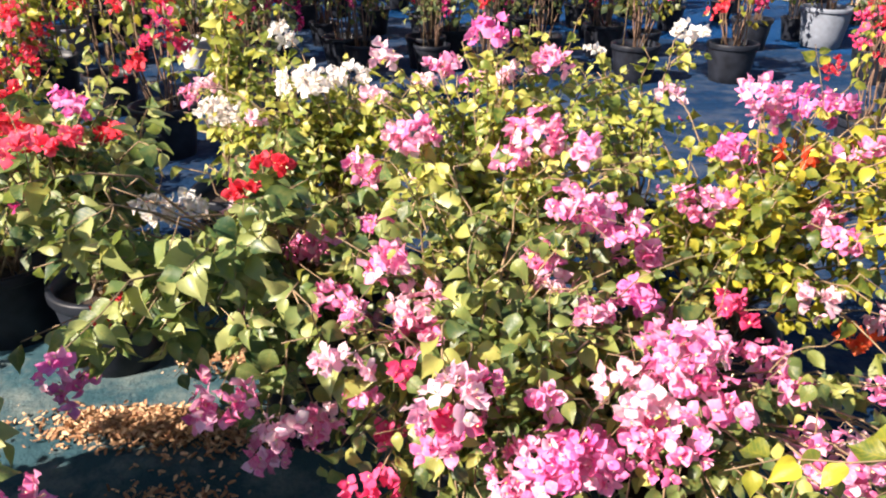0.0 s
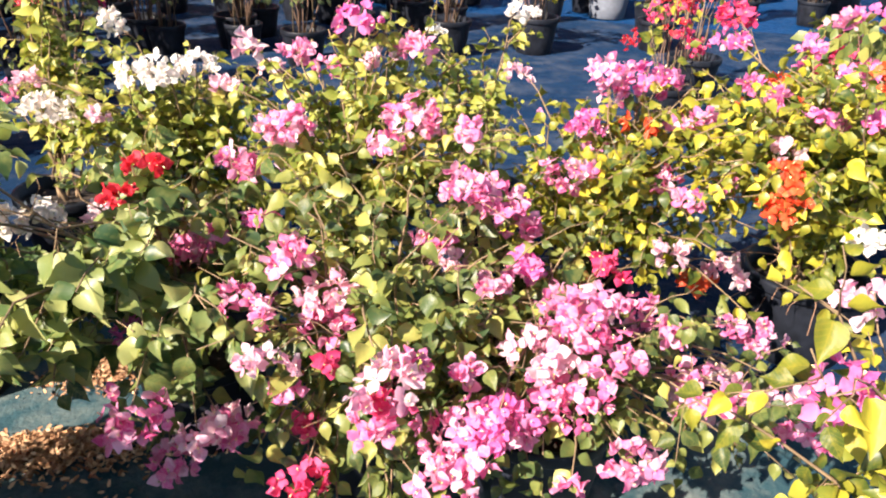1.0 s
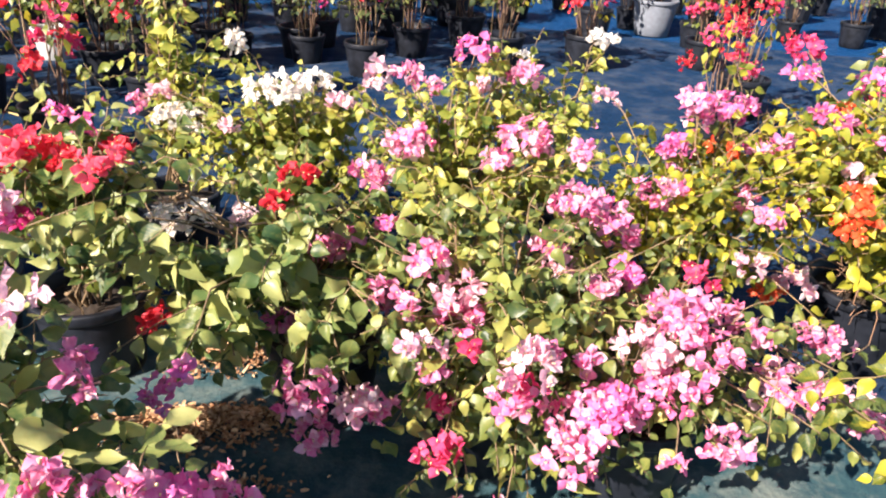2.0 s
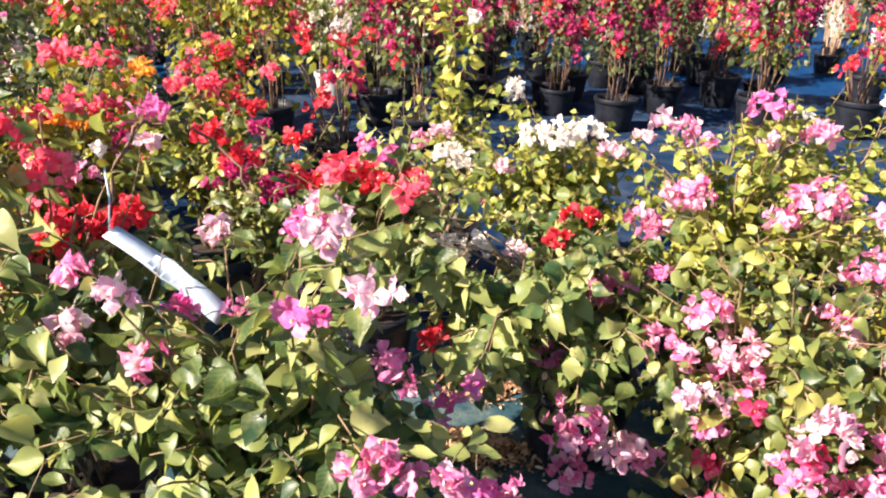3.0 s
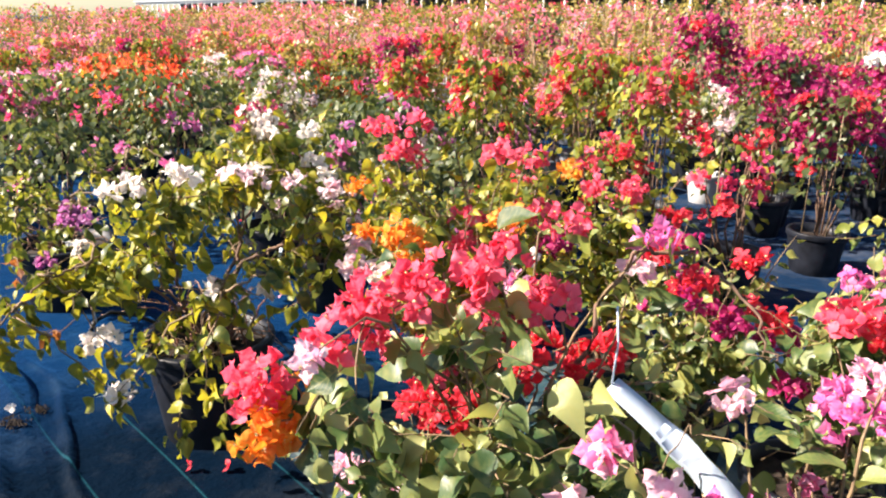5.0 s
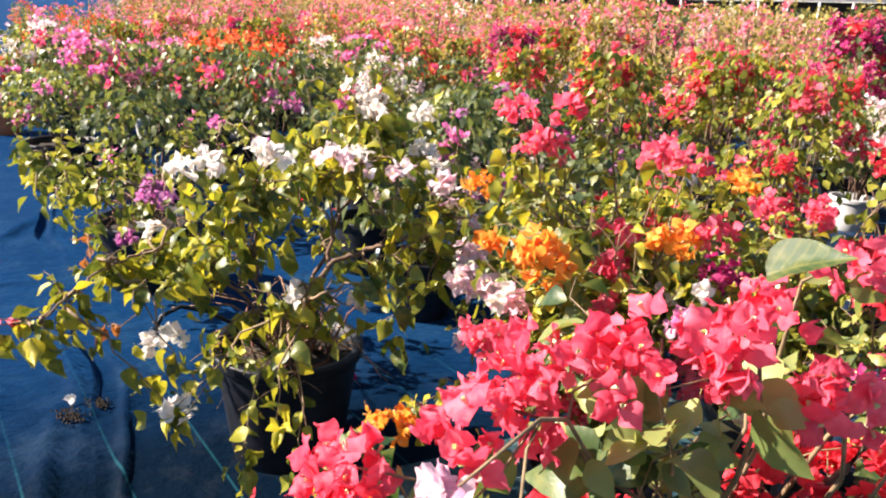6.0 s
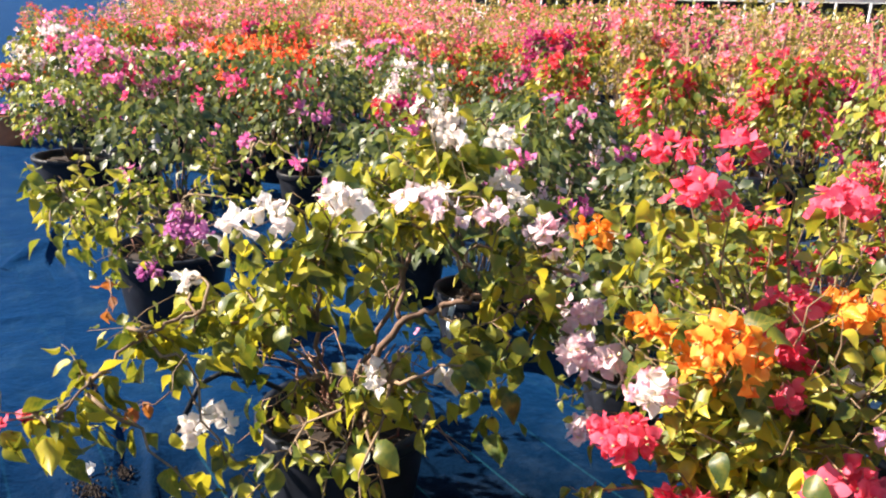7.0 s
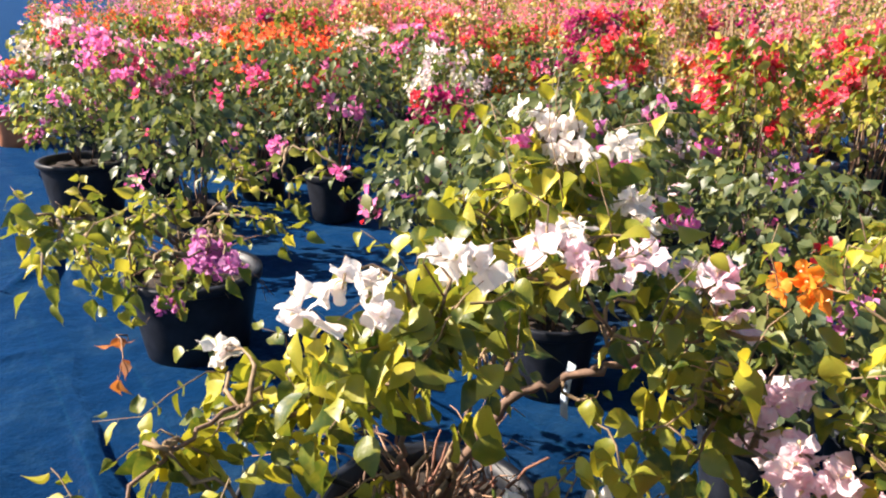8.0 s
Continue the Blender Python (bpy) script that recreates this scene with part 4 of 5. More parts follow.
bougainvillea((-3.36, 2.02, 0), (0.27, 0.44, BLACK), [
    (-3.05, 1.48, 1.215, 0.060, "white"), (-3.025, 1.67, 1.22, 0.052, "white"), (-2.60, 2.12, 0.84, 0.060, "lilac"), (-3.02, 1.90, 1.19, 0.048, "lilac"), (-2.94, 1.94, 1.17, 0.036, "lilac"), (-2.97, 2.16, 1.12, 0.042, "lilac"), (-3.08, 2.06, 1.16, 0.042, "white"), (-3.285, 2.20, 1.29, 0.022, "fuchsia"),
    (-3.265, 2.335, 1.30, 0.050, "white"), (-3.326, 2.29, 1.335, 0.036, "white"), (-3.25, 2.58, 1.235, 0.046, "white"), (-3.17, 2.50, 1.13, 0.042, "white"), (-3.183, 2.585, 1.05, 0.040, "white"), (-2.95, 2.398, 1.03, 0.045, "lilac"), (-2.71, 2.22, 0.90, 0.050, "lilac"),
    (-2.74, 2.25, 0.78, 0.045, "lilac"), (-3.30, 1.515, 0.64, 0.055, "white"), (-3.07, 1.40, 0.54, 0.042, "white"), (-2.89, 1.67, 0.86, 0.036, "white"), (-2.85, 1.84, 0.77, 0.034, "white"), (-3.40, 1.11, 0.76, 0.030, "coral"), (-2.86, 2.4, 0.92, 0.04, "lilac"),
    (-2.62, 2.08, 0.87, 0.058, "lilac"), (-2.84, 2.21, 1.07, 0.046, "lilac"), (-3.65, 1.69, 0.86, 0.024, "white"), (-3.20, 2.28, 1.26, 0.04, "white")],
    heart=(-3.14, 1.98, 0.86), reach=(0.58, 0.54, 0.34), extra=28, leaf="sunny", leaf_size=0.062, twigs=24, tuft=8, bare=0.20, shoots=34,
    limbs=((((-3.36, 2.02, 0.40), (-3.27, 1.99, 0.58), (-3.19, 2.06, 0.775), (-3.10, 2.14, 0.815), (-3.0, 2.20, 0.86), (-2.93, 2.25, 0.90), (-2.84, 2.22, 0.99)), 0.016, 0.006),
           (((-3.19, 2.06, 0.775), (-3.22, 2.10, 0.88), (-3.20, 2.12, 1.0), (-3.05, 2.06, 1.12)), 0.010, 0.004), (((-3.05, 2.17, 0.84), (-3.0, 2.14, 0.94), (-2.96, 2.02, 1.02), (-3.0, 1.96, 1.12)), 0.007, 0.003),
           (((-3.0, 2.20, 0.86), (-2.88, 2.18, 0.90), (-2.78, 2.15, 0.88), (-2.72, 2.16, 0.80)), 0.006, 0.003),
           (((-3.36, 2.02, 0.40), (-3.32, 1.88, 0.62), (-3.20, 1.76, 0.86), (-3.06, 1.66, 1.08)), 0.012, 0.004),
           (((-3.33, 1.95, 0.52), (-3.40, 1.76, 0.76), (-3.43, 1.58, 0.86), (-3.40, 1.42, 0.86), (-3.36, 1.27, 0.80), (-3.33, 1.17, 0.76)), 0.008, 0.003),
           (((-3.36, 2.02, 0.42), (-3.30, 2.14, 0.75), (-3.28, 2.28, 1.02), (-3.27, 2.33, 1.24)), 0.011, 0.004),
           (((-3.22, 1.98, 0.58), (-3.06, 1.84, 0.66), (-2.96, 1.74, 0.74), (-2.88, 1.70, 0.82)), 0.007, 0.003)),
    tips=((-3.30, 2.32, 1.16), (-3.22, 2.38, 1.20), (-3.12, 2.46, 1.10), (-3.27, 1.98, 1.20), (-3.15, 2.16, 1.19), (-3.20, 2.24, 1.22), (-3.34, 2.22, 1.18), (-3.05, 2.30, 1.04), (-3.30, 2.10, 1.19), (-3.24, 2.30, 1.12), (-3.25, 2.20, 1.24), (-3.18, 2.30, 1.18), (-3.30, 2.03, 1.20), (-3.10, 2.25, 1.13), (-3.22, 2.12, 1.15), (-3.12, 2.05, 1.13),
          (-3.03, 1.66, 1.13), (-3.02, 1.78, 1.12), (-3.08, 1.56, 1.12), (-3.06, 1.88, 1.10), (-3.10, 1.72, 1.10), (-2.80, 2.10, 1.02), (-2.86, 2.0, 1.0), (-2.75, 2.05, 1.0), (-2.85, 1.96, 0.85), (-2.92, 2.06, 0.72), (-2.82, 2.02, 0.66),
          (-2.78, 2.14, 0.85), (-2.70, 2.2, 1.0), (-2.88, 2.18, 1.04), (-3.45, 1.52, 0.85), (-3.41, 1.44, 0.84), (-3.38, 1.32, 0.80), (-3.34, 1.18, 0.74), (-3.36, 1.24, 0.76), (-3.42, 1.50, 0.82), (-3.62, 1.72, 0.80), (-3.50, 1.62, 0.82), (-3.45, 1.72, 0.84), (-3.58, 1.80, 0.80), (-3.64, 1.89, 0.73),
          (-3.40, 1.60, 0.80), (-3.35, 1.70, 0.90), (-2.72, 1.54, 0.44), (-2.78, 1.50, 0.56), (-2.90, 1.48, 0.42), (-3.12, 1.42, 0.50), (-3.22, 1.50, 0.56), (-2.88, 1.74, 0.80), (-2.95, 1.66, 0.82), (-2.93, 1.78, 0.74), (-3.45, 1.80, 0.52), (-3.30, 1.70, 0.60)),
    label="spreading bougainvillea with white and pale lilac bracts in a large pot", spacing=0.044, droop=1.5, stout=1.0, arch=0.25, fine=True)
bougainvillea((1.85, 2.20, 0), (0.24, 0.36, BLACK), [
    (1.39, 1.83, 0.81, 0.058, "flame"), (1.52, 2.33, 1.03, 0.042, "fuchsia"), (1.59, 2.27, 1.01, 0.042, "fuchsia"), (1.79, 2.41, 1.14, 0.040, "fuchsia"), (1.51, 2.04, 0.90, 0.044, "blush"),
    (1.68, 2.74, 1.18, 0.065, "deep"), (1.57, 2.03, 1.01, 0.036, "fuchsia"), (1.70, 2.10, 0.96, 0.036, "fuchsia"), (1.45, 1.95, 0.86, 0.040, "flame"), (1.62, 1.75, 0.72, 0.042, "white"), (1.60, 2.6, 1.12, 0.05, "fuchsia"), (1.75, 1.95, 1.0, 0.035, "fuchsia")],
    heart=(1.70, 2.15, 0.84), reach=(0.58, 0.50, 0.32), extra=70, leaf="sunny", leaf_size=0.055, singles=160, twigs=14,
    tips=((1.45, 1.90, 0.62), (1.50, 1.80, 0.58), (1.62, 1.90, 0.64), (1.40, 2.10, 0.72), (1.55, 1.70, 0.80), (1.70, 1.75, 0.85), (1.90, 1.80, 0.90), (1.65, 2.30, 1.05), (1.80, 2.20, 1.10), (1.72, 1.66, 0.70)), tuft=3,
    label="bougainvillea with orange and magenta bracts in a black pot", fill="flame", fill_count=9)
bougainvillea((1.08, 0.80, 0), POT_B, [
    (0.76, 0.82, 0.99, 0.045, "fuchsia"), (1.02, 1.08, 0.97, 0.046, "blush"), (0.86, 0.72, 0.90, 0.04, "blush")],
    heart=(0.98, 0.80, 0.74), reach=(0.20, 0.22, 0.22), extra=12, leaf="sunny", leaf_size=0.066, singles=120, tips=((0.69, 0.89, 1.12), (0.69, 0.83, 1.05), (0.64, 0.93, 0.88), (0.66, 0.74, 1.04)),
    label="young bougainvillea with large lime green leaves and few pink bracts", spacing=0.04)

# ---- plants beside the aisle ----
bougainvillea((-5.26, 2.60, 0), (0.30, 0.40, BLACK), [
    (-4.36, 2.13, 0.80, 0.06, "violet"), (-4.44, 2.17, 0.80, 0.05, "violet"), (-4.28, 2.12, 0.79, 0.045, "violet"), (-4.95, 2.30, 0.42, 0.05, "violet"), (-5.0, 2.9, 0.95, 0.04, "fuchsia"), (-4.6, 2.9, 0.9, 0.035, "fuchsia")],
    heart=(-4.92, 2.50, 0.68), reach=(0.62, 0.56, 0.28), extra=14, leaf="olive", leaf_size=0.056, singles=160, twigs=26, tuft=7, bare=0.25, shoots=10,
    limbs=((((-5.26, 2.58, 0.34), (-5.05, 2.42, 0.60), (-4.78, 2.12, 0.80), (-4.56, 1.86, 0.92), (-4.42, 1.70, 0.97)), 0.012, 0.004), (((-5.24, 2.56, 0.34), (-5.0, 2.52, 0.62), (-4.7, 2.34, 0.76), (-4.42, 2.18, 0.80), (-4.22, 1.95, 0.86)), 0.011, 0.004),
           (((-5.28, 2.56, 0.34), (-5.34, 2.36, 0.54), (-5.42, 2.20, 0.60)), 0.009, 0.004), (((-5.05, 2.42, 0.60), (-5.0, 2.7, 0.82), (-4.9, 2.85, 0.92)), 0.007, 0.003)), stout=1.4,
    tips=((-4.38, 1.62, 1.02), (-4.42, 1.66, 0.98), (-4.18, 1.56, 0.91), (-4.14, 1.68, 0.89), (-4.11, 1.82, 0.87), (-4.6, 1.85, 0.95), (-4.65, 1.9, 0.80), (-4.75, 2.05, 0.55), (-4.9, 2.1, 0.45), (-5.3, 2.2, 0.5), (-5.5, 2.3, 0.62), (-5.1, 2.15, 0.7), (-4.7, 2.1, 0.9)),
    label="bougainvillea with violet bracts and long leafy shoots over the aisle", arch=0.25)


DRY = thin_tissue("dry_leaf", [(0, (0.24, 0.08, 0.02)), (0.5, (0.42, 0.15, 0.03)), (1, (0.55, 0.26, 0.05))], 0.6, 0.35, 40, (0.30, 0.12, 0.04))


def dry_sprig(place, way, count):
    """A withered sprig: a thin twig with curled rusty leaves."""
    sprig = thing("withered_sprig", place, "withered sprig of rust-orange bougainvillea leaves", "sprig", "withered sprigs")
    p, _ = shoot((0, 0, 0), way, 0.2, 6)
    part("twig", tri_mesh("twig", *tube(p, np.linspace(0.0024, 0.0012, len(p)), 4), [TWIG]), sprig)
    shared = [tri_mesh("leaf", v_, t_, [DRY]) for v_, t_ in FINE_LEAF[2:]]
    for n_ in range(count):
        along = np.array([[rng.normal(0, 0.5), rng.normal(0, 0.5), -0.9]])
        m = Matrix((frames(along, rng.normal(size=(1, 3)))[0] * rng.uniform(0.035, 0.055)).tolist()).to_4x4()
        m.translation = p[2 + n_ % (len(p) - 2)]
        ob = new("leaf", shared[n_ % len(shared)])
        ob.parent = sprig
        ob.matrix_basis = m


dry_sprig((-4.16, 1.74, 0.70), (0.12, -0.09, -0.03), 8)
dry_sprig((-3.46, 1.52, 0.66), (-0.03, -0.09, -0.02), 5)


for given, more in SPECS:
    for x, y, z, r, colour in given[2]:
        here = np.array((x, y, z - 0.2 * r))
        # way points roughly at the camera's path, to keep the blossom in view
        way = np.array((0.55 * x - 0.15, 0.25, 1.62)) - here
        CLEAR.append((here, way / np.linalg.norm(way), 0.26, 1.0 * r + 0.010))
        CLEAR.append((here, np.array(SUN_DIR), 0.20, 0.85 * r))  # leaves left out towards the sun too, so that it lights the blossom
for x, y, z, r in ((-0.67, 2.12, 0.74, 0.085), (-0.77, 2.08, 0.76, 0.08), (-0.42, 2.81, 0.99, 0.07)):  # deep blossoms, opened towards the camera's first positions and the sun
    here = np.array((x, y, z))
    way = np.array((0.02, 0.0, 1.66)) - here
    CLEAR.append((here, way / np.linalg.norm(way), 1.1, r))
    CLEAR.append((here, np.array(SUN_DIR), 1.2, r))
for x, y in ((-1.16, 1.93), (-1.02, 1.95), (-0.88, 1.97), (-0.75, 2.0)):  # leaves left out along the sun's ray so that the mulch is lit
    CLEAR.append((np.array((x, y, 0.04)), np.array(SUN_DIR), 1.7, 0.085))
for s_ in (0.1, 0.4, 0.7, 1.0):  # leaves left out between the hanging label and the camera
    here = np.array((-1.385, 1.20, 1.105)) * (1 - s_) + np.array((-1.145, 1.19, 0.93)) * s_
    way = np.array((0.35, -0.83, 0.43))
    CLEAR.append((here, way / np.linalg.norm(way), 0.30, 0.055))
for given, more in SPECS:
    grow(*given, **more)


# ---- background stock: uprights grown on canes ----
def upright(name_label, leaf, colours, height, width, flowers, leaves, pot, top_heavy=0.5, canes=True):
    plant = thing("potted_bougainvillea", (0, 0, 0), name_label, "potted plant", "background bougainvilleas")
    add_pot(plant, *pot)
    z0 = pot[1] - 0.05
    for i in range(9):
        a = rng.uniform(0, 2 * math.pi)
        tip = np.array((math.cos(a) * width * rng.uniform(0.3, 1), math.sin(a) * width * rng.uniform(0.3, 1), height * rng.uniform(0.75, 1)))
        p, _ = shoot((0.05 * math.cos(a), 0.05 * math.sin(a), z0), tip, 0.3, 6)
        v, t = tube(p, np.linspace(0.007, 0.002, len(p)), 4)
        part("stem", tri_mesh("stem", v, t, [STEM]), plant)
    if canes:
        for i in range(2):
            a = 2.1 * i + 0.4
            v, t = tube([(0.10 * math.cos(a), 0.10 * math.sin(a), z0), (0.09 * math.cos(a), 0.09 * math.sin(a), height * 0.95)], [0.0045, 0.004], 5)
            part("cane", tri_mesh("cane", v, t, [OLD_CANE]), plant, "thin weathered cane")

    def scatter(n, power):
        s = rng.uniform(0.03 if canes else 0.0, 1, n) ** power
        a = rng.uniform(0, 2 * math.pi, n)
        z = z0 + (0.10 if canes else 0.20) + s * (height - z0 - 0.20)
        w = width * (0.55 + 0.5 * np.sin(np.pi * (0.15 + 0.75 * s))) * np.sqrt(rng.uniform(0.1, 1, n))
        return np.stack([w * np.cos(a), w * np.sin(a), z], 1)

    p = scatter(leaves, 0.50 if canes else 0.8)
    along = p * np.array((1, 1, 0)) / max(width, 0.01) + rng.normal(0, 0.5, p.shape) + np.array((0, 0, -0.6))
    tu = frames(along, np.array((-0.2, -0.2, 1.0)) + rng.normal(0, 0.5, p.shape)) * rng.uniform(0.04, 0.075, (leaves, 1, 1))
    pieces = [repeat(*SMALL_LEAF[k], tu[k::2], p[k::2]) for k in (0, 1)]
    v, t = join(pieces)
    tagged(part("foliage", tri_mesh("foliage", v, t, [LEAF[leaf]]), plant), kind="stuff")
    for colour, share in colours:
        n = int(flowers * share)
        centres = scatter(max(3, n // 13), (0.66 if canes else 1.0) * (1 - top_heavy))
        p = centres[rng.integers(0, len(centres), n)] * np.array((1.08, 1.08, 1.0)) + rng.normal(0, 0.035, (n, 3))
        along = p * np.array((1, 1, 0)) / width + rng.normal(0, 0.5, p.shape) + np.array((0, 0, 0.4))
        tu = frames(along, rng.normal(size=p.shape)) * rng.uniform(0.028, 0.042, (n, 1, 1))
        v, t = repeat(FAR_BLOOM[0], FAR_BLOOM[1], tu, p)
        tagged(part("blossom", tri_mesh("blossom", v, t, [BRACT[colour], TUBE], np.tile(FAR_BLOOM[2], n)), plant, colour + " bracts"), kind="stuff")
    return plant


SMALL_POT = (0.20, 0.32, BLACK)
KINDS = {
    "magenta": [upright("tall cane-grown bougainvillea with magenta bracts in a black pot", "dark", (("magenta", 0.85), ("red", 0.15)), h, 0.29, 400, 380, SMALL_POT) for h in (1.55, 1.35)],
    "red": [upright("cane-grown bougainvillea with red bracts in a black pot", "olive", (("coral", 0.6), ("red", 0.4)), h, 0.30, 175, 480, p) for h, p in ((1.40, SMALL_POT), (1.25, SMALL_POT))],
    "gold": [upright("bougainvillea with golden leaves and coral bracts in a black pot", "gold", (("rose", 0.75), ("flame", 0.25)), h, 0.34, c, 620, SMALL_POT) for h, c in ((1.60, 220), (1.45, 330), (1.75, 120))],
    "coral": [upright("bougainvillea thick with coral pink bracts in a grey pot", "gold", (("rose", 0.6), ("coral", 0.4)), h, 0.36, 220, 480, (0.20, 0.32, GREY)) for h in (1.40, 1.25)],
    "green": [upright("dark green bougainvillea with few lilac bracts in a black pot", "dark", (("lilac", 0.35), ("violet", 0.35), ("fuchsia", 0.3)), h, 0.46, c, 820, SMALL_POT, 0.2, False) for h, c in ((1.05, 120), (0.92, 90))],
    "leafy": [upright("leafy green bougainvillea with scattered fuchsia bracts in a black pot", "dark", (("fuchsia", 0.6), ("deep", 0.4)), h, 0.46, c, 620, SMALL_POT, 0.3, False) for h, c in ((1.10, 50), (0.95, 36))],
    "fuchsia": [upright("bougainvillea with fuchsia bracts in a black pot", "green", (("fuchsia", 0.6), ("pink", 0.2), ("deep", 0.2)), 1.10, 0.40, 190, 560, SMALL_POT, 0.5, False)],
    "flame": [upright("bougainvillea with flame orange bracts in a black pot", "green", (("flame", 0.8), ("orange", 0.2)), 1.10, 0.38, 420, 420, SMALL_POT, 0.5, False)],
    "white": [upright("bougainvillea with white bracts in a cream pot", "green", (("white", 0.8), ("lilac", 0.2)), 1.05, 0.34, 320, 420, (0.18, 0.30, CREAM), 0.5, False)],
    "bare": [upright("nearly bare red bougainvillea in a black pot", "olive", (("red", 0.6), ("deep", 0.4)), 1.0, 0.24, 90, 40, SMALL_POT, 0.3)],
    "young": [upright("young sparse bougainvillea in a big grey pot", "lime", (("red", 0.5), ("deep", 0.5)), 1.15, 0.24, 40, 50, (0.26, 0.40, GREY), 0.4)],
    "tub": [upright("leafy bougainvillea with fuchsia bracts in a wide black tub", "green", (("fuchsia", 0.7), ("violet", 0.3)), 1.15, 0.5, 120, 900, (0.36, 0.50, BLACK), 0.3, False)],
    "terracotta": [upright("low bougainvillea with fuchsia bracts in a terracotta pot", "green", (("fuchsia", 0.6), ("flame", 0.4)), 0.85, 0.34, 160, 320, (0.24, 0.34, TERRA), 0.3, False)],
}
spare = {k: list(v) for k, v in KINDS.items()}


def put(kind, x, y, size=1.0):
    turn = float(rng.uniform(0, 360))
    if spare[kind]:
        ob = spare[kind].pop()
        ob.matrix_basis = pose(x, y, 0, 0, 0, turn) @ Matrix.Scale(size, 4)
        return ob
    source = KINDS[kind][int(rng.integers(len(KINDS[kind])))]
    ob = copy_thing(source, pose(x, y, 0, 0, 0, turn))
    ob.scale = (size, size, size)
    return ob


# single plants that stand apart and can be told
for kind, x, y, size in (("magenta", -1.45, 5.68, 1.0), ("magenta", -1.95, 6.5, 1.0), ("magenta", -1.2, 7.5, 1.0), ("white", -2.6, 7.4, 1.0), ("bare", -1.85, 4.75, 1.1),
                         ("magenta", 0.2, 6.9, 1.0), ("bare", 2.42, 7.25, 1.15), ("young", 4.0, 9.2, 1.1), ("bare", 3.72, 7.3, 1.0), ("bare", 1.4, 8.3, 1.1),
                         ("magenta", -0.4, 7.6, 1.0), ("tub", -7.70, 3.28, 0.85), ("fuchsia", -7.9, 3.9, 1.1), ("white", -11.0, 4.55, 1.15), ("terracotta", -10.75, 4.02, 1.0), ("fuchsia", -9.6, 4.3, 1.1), ("white", -9.3, 5.0, 1.0), ("flame", -7.6, 5.1, 1.1),
                         ("leafy", -6.3, 3.3, 1.05), ("leafy", -6.45, 4.5, 1.1), ("leafy", -7.3, 4.5, 1.1), ("green", -4.6, 3.7, 1.1), ("green", -3.9, 3.4, 1.05), ("green", -4.3, 4.5, 1.1), ("green", -3.3, 4.2, 1.0),
                         ("magenta", -5.4, 4.5, 0.8), ("green", -5.2, 5.3, 1.05), ("green", -3.0, 3.2, 0.9), ("red", -2.7, 3.5, 0.8), ("red", -2.5, 4.3, 0.8), ("young", -4.1, 7.9, 0.75),
                         ("bare", 2.6, 4.9, 1.0), ("bare", 3.2, 5.6, 1.1), ("leafy", 3.1, 3.3, 1.0), ("fuchsia", 2.6, 3.0, 1.0)):
    put(kind, x, y, size)

def field_clump(leaf_count, bloom_count, height, width):
    """A cheap upright plant for the far rows: leaves, blooms and stems as small facets. Materials: 0 leaf, 1 bloom, 2 stem, 3 pot."""
    vs, ts, idx, k = [], [], [], 0
    quad, qt = np.array([(0, 0, 0), (0.36, 0.5, 0.1), (0, 1, -0.2), (-0.36, 0.5, 0.1)]), np.array([(0, 1, 2), (0, 2, 3)])
    for count, mat, lo in ((leaf_count, 0, 0.44), (bloom_count, 1, 0.66)):
        s = rng.uniform(lo, 1, count)
        a, w = rng.uniform(0, 6.28, count), width * np.sqrt(rng.uniform(0.05, 1, count)) * (0.6 + 0.4 * np.sin(3.1 * s))
        p = np.stack([w * np.cos(a), w * np.sin(a), s * height], 1)
        if mat == 1:
            p = p[rng.integers(0, max(3, count // 12), count)] + rng.normal(0, 0.052, (count, 3))
        tu = frames(rng.normal(size=(count, 3)) + np.array((0, 0, -0.3 if mat == 0 else 0.3)), np.array((-0.3, -0.4, 0.8)) + rng.normal(0, 0.6, (count, 3))) * rng.uniform(0.055, 0.095, (count, 1, 1))
        v, t = repeat(quad, qt, tu, p)
        vs.append(v), ts.append(t + k)
        idx += [mat] * len(t)
        k += len(v)
    for i in range(9):
        a = rng.uniform(0, 6.28)
        v, t = tube([(0.05 * math.cos(a), 0.05 * math.sin(a), 0.0), (0.7 * width * math.cos(a), 0.7 * width * math.sin(a), height * 0.85)], [0.014, 0.007], 3)
        vs.append(v), ts.append(t + k)
        idx += [2] * len(t)
        k += len(v)
    v, t = lathe([(0.001, 0.02), (0.15, 0.02), (0.20, 0.30), (0.21, 0.34), (0.18, 0.34), (0.001, 0.28)], 9)
    vs.append(v), ts.append(t + k)
    idx += [3] * len(t)
    return np.concatenate(vs), np.concatenate(ts), np.array(idx)


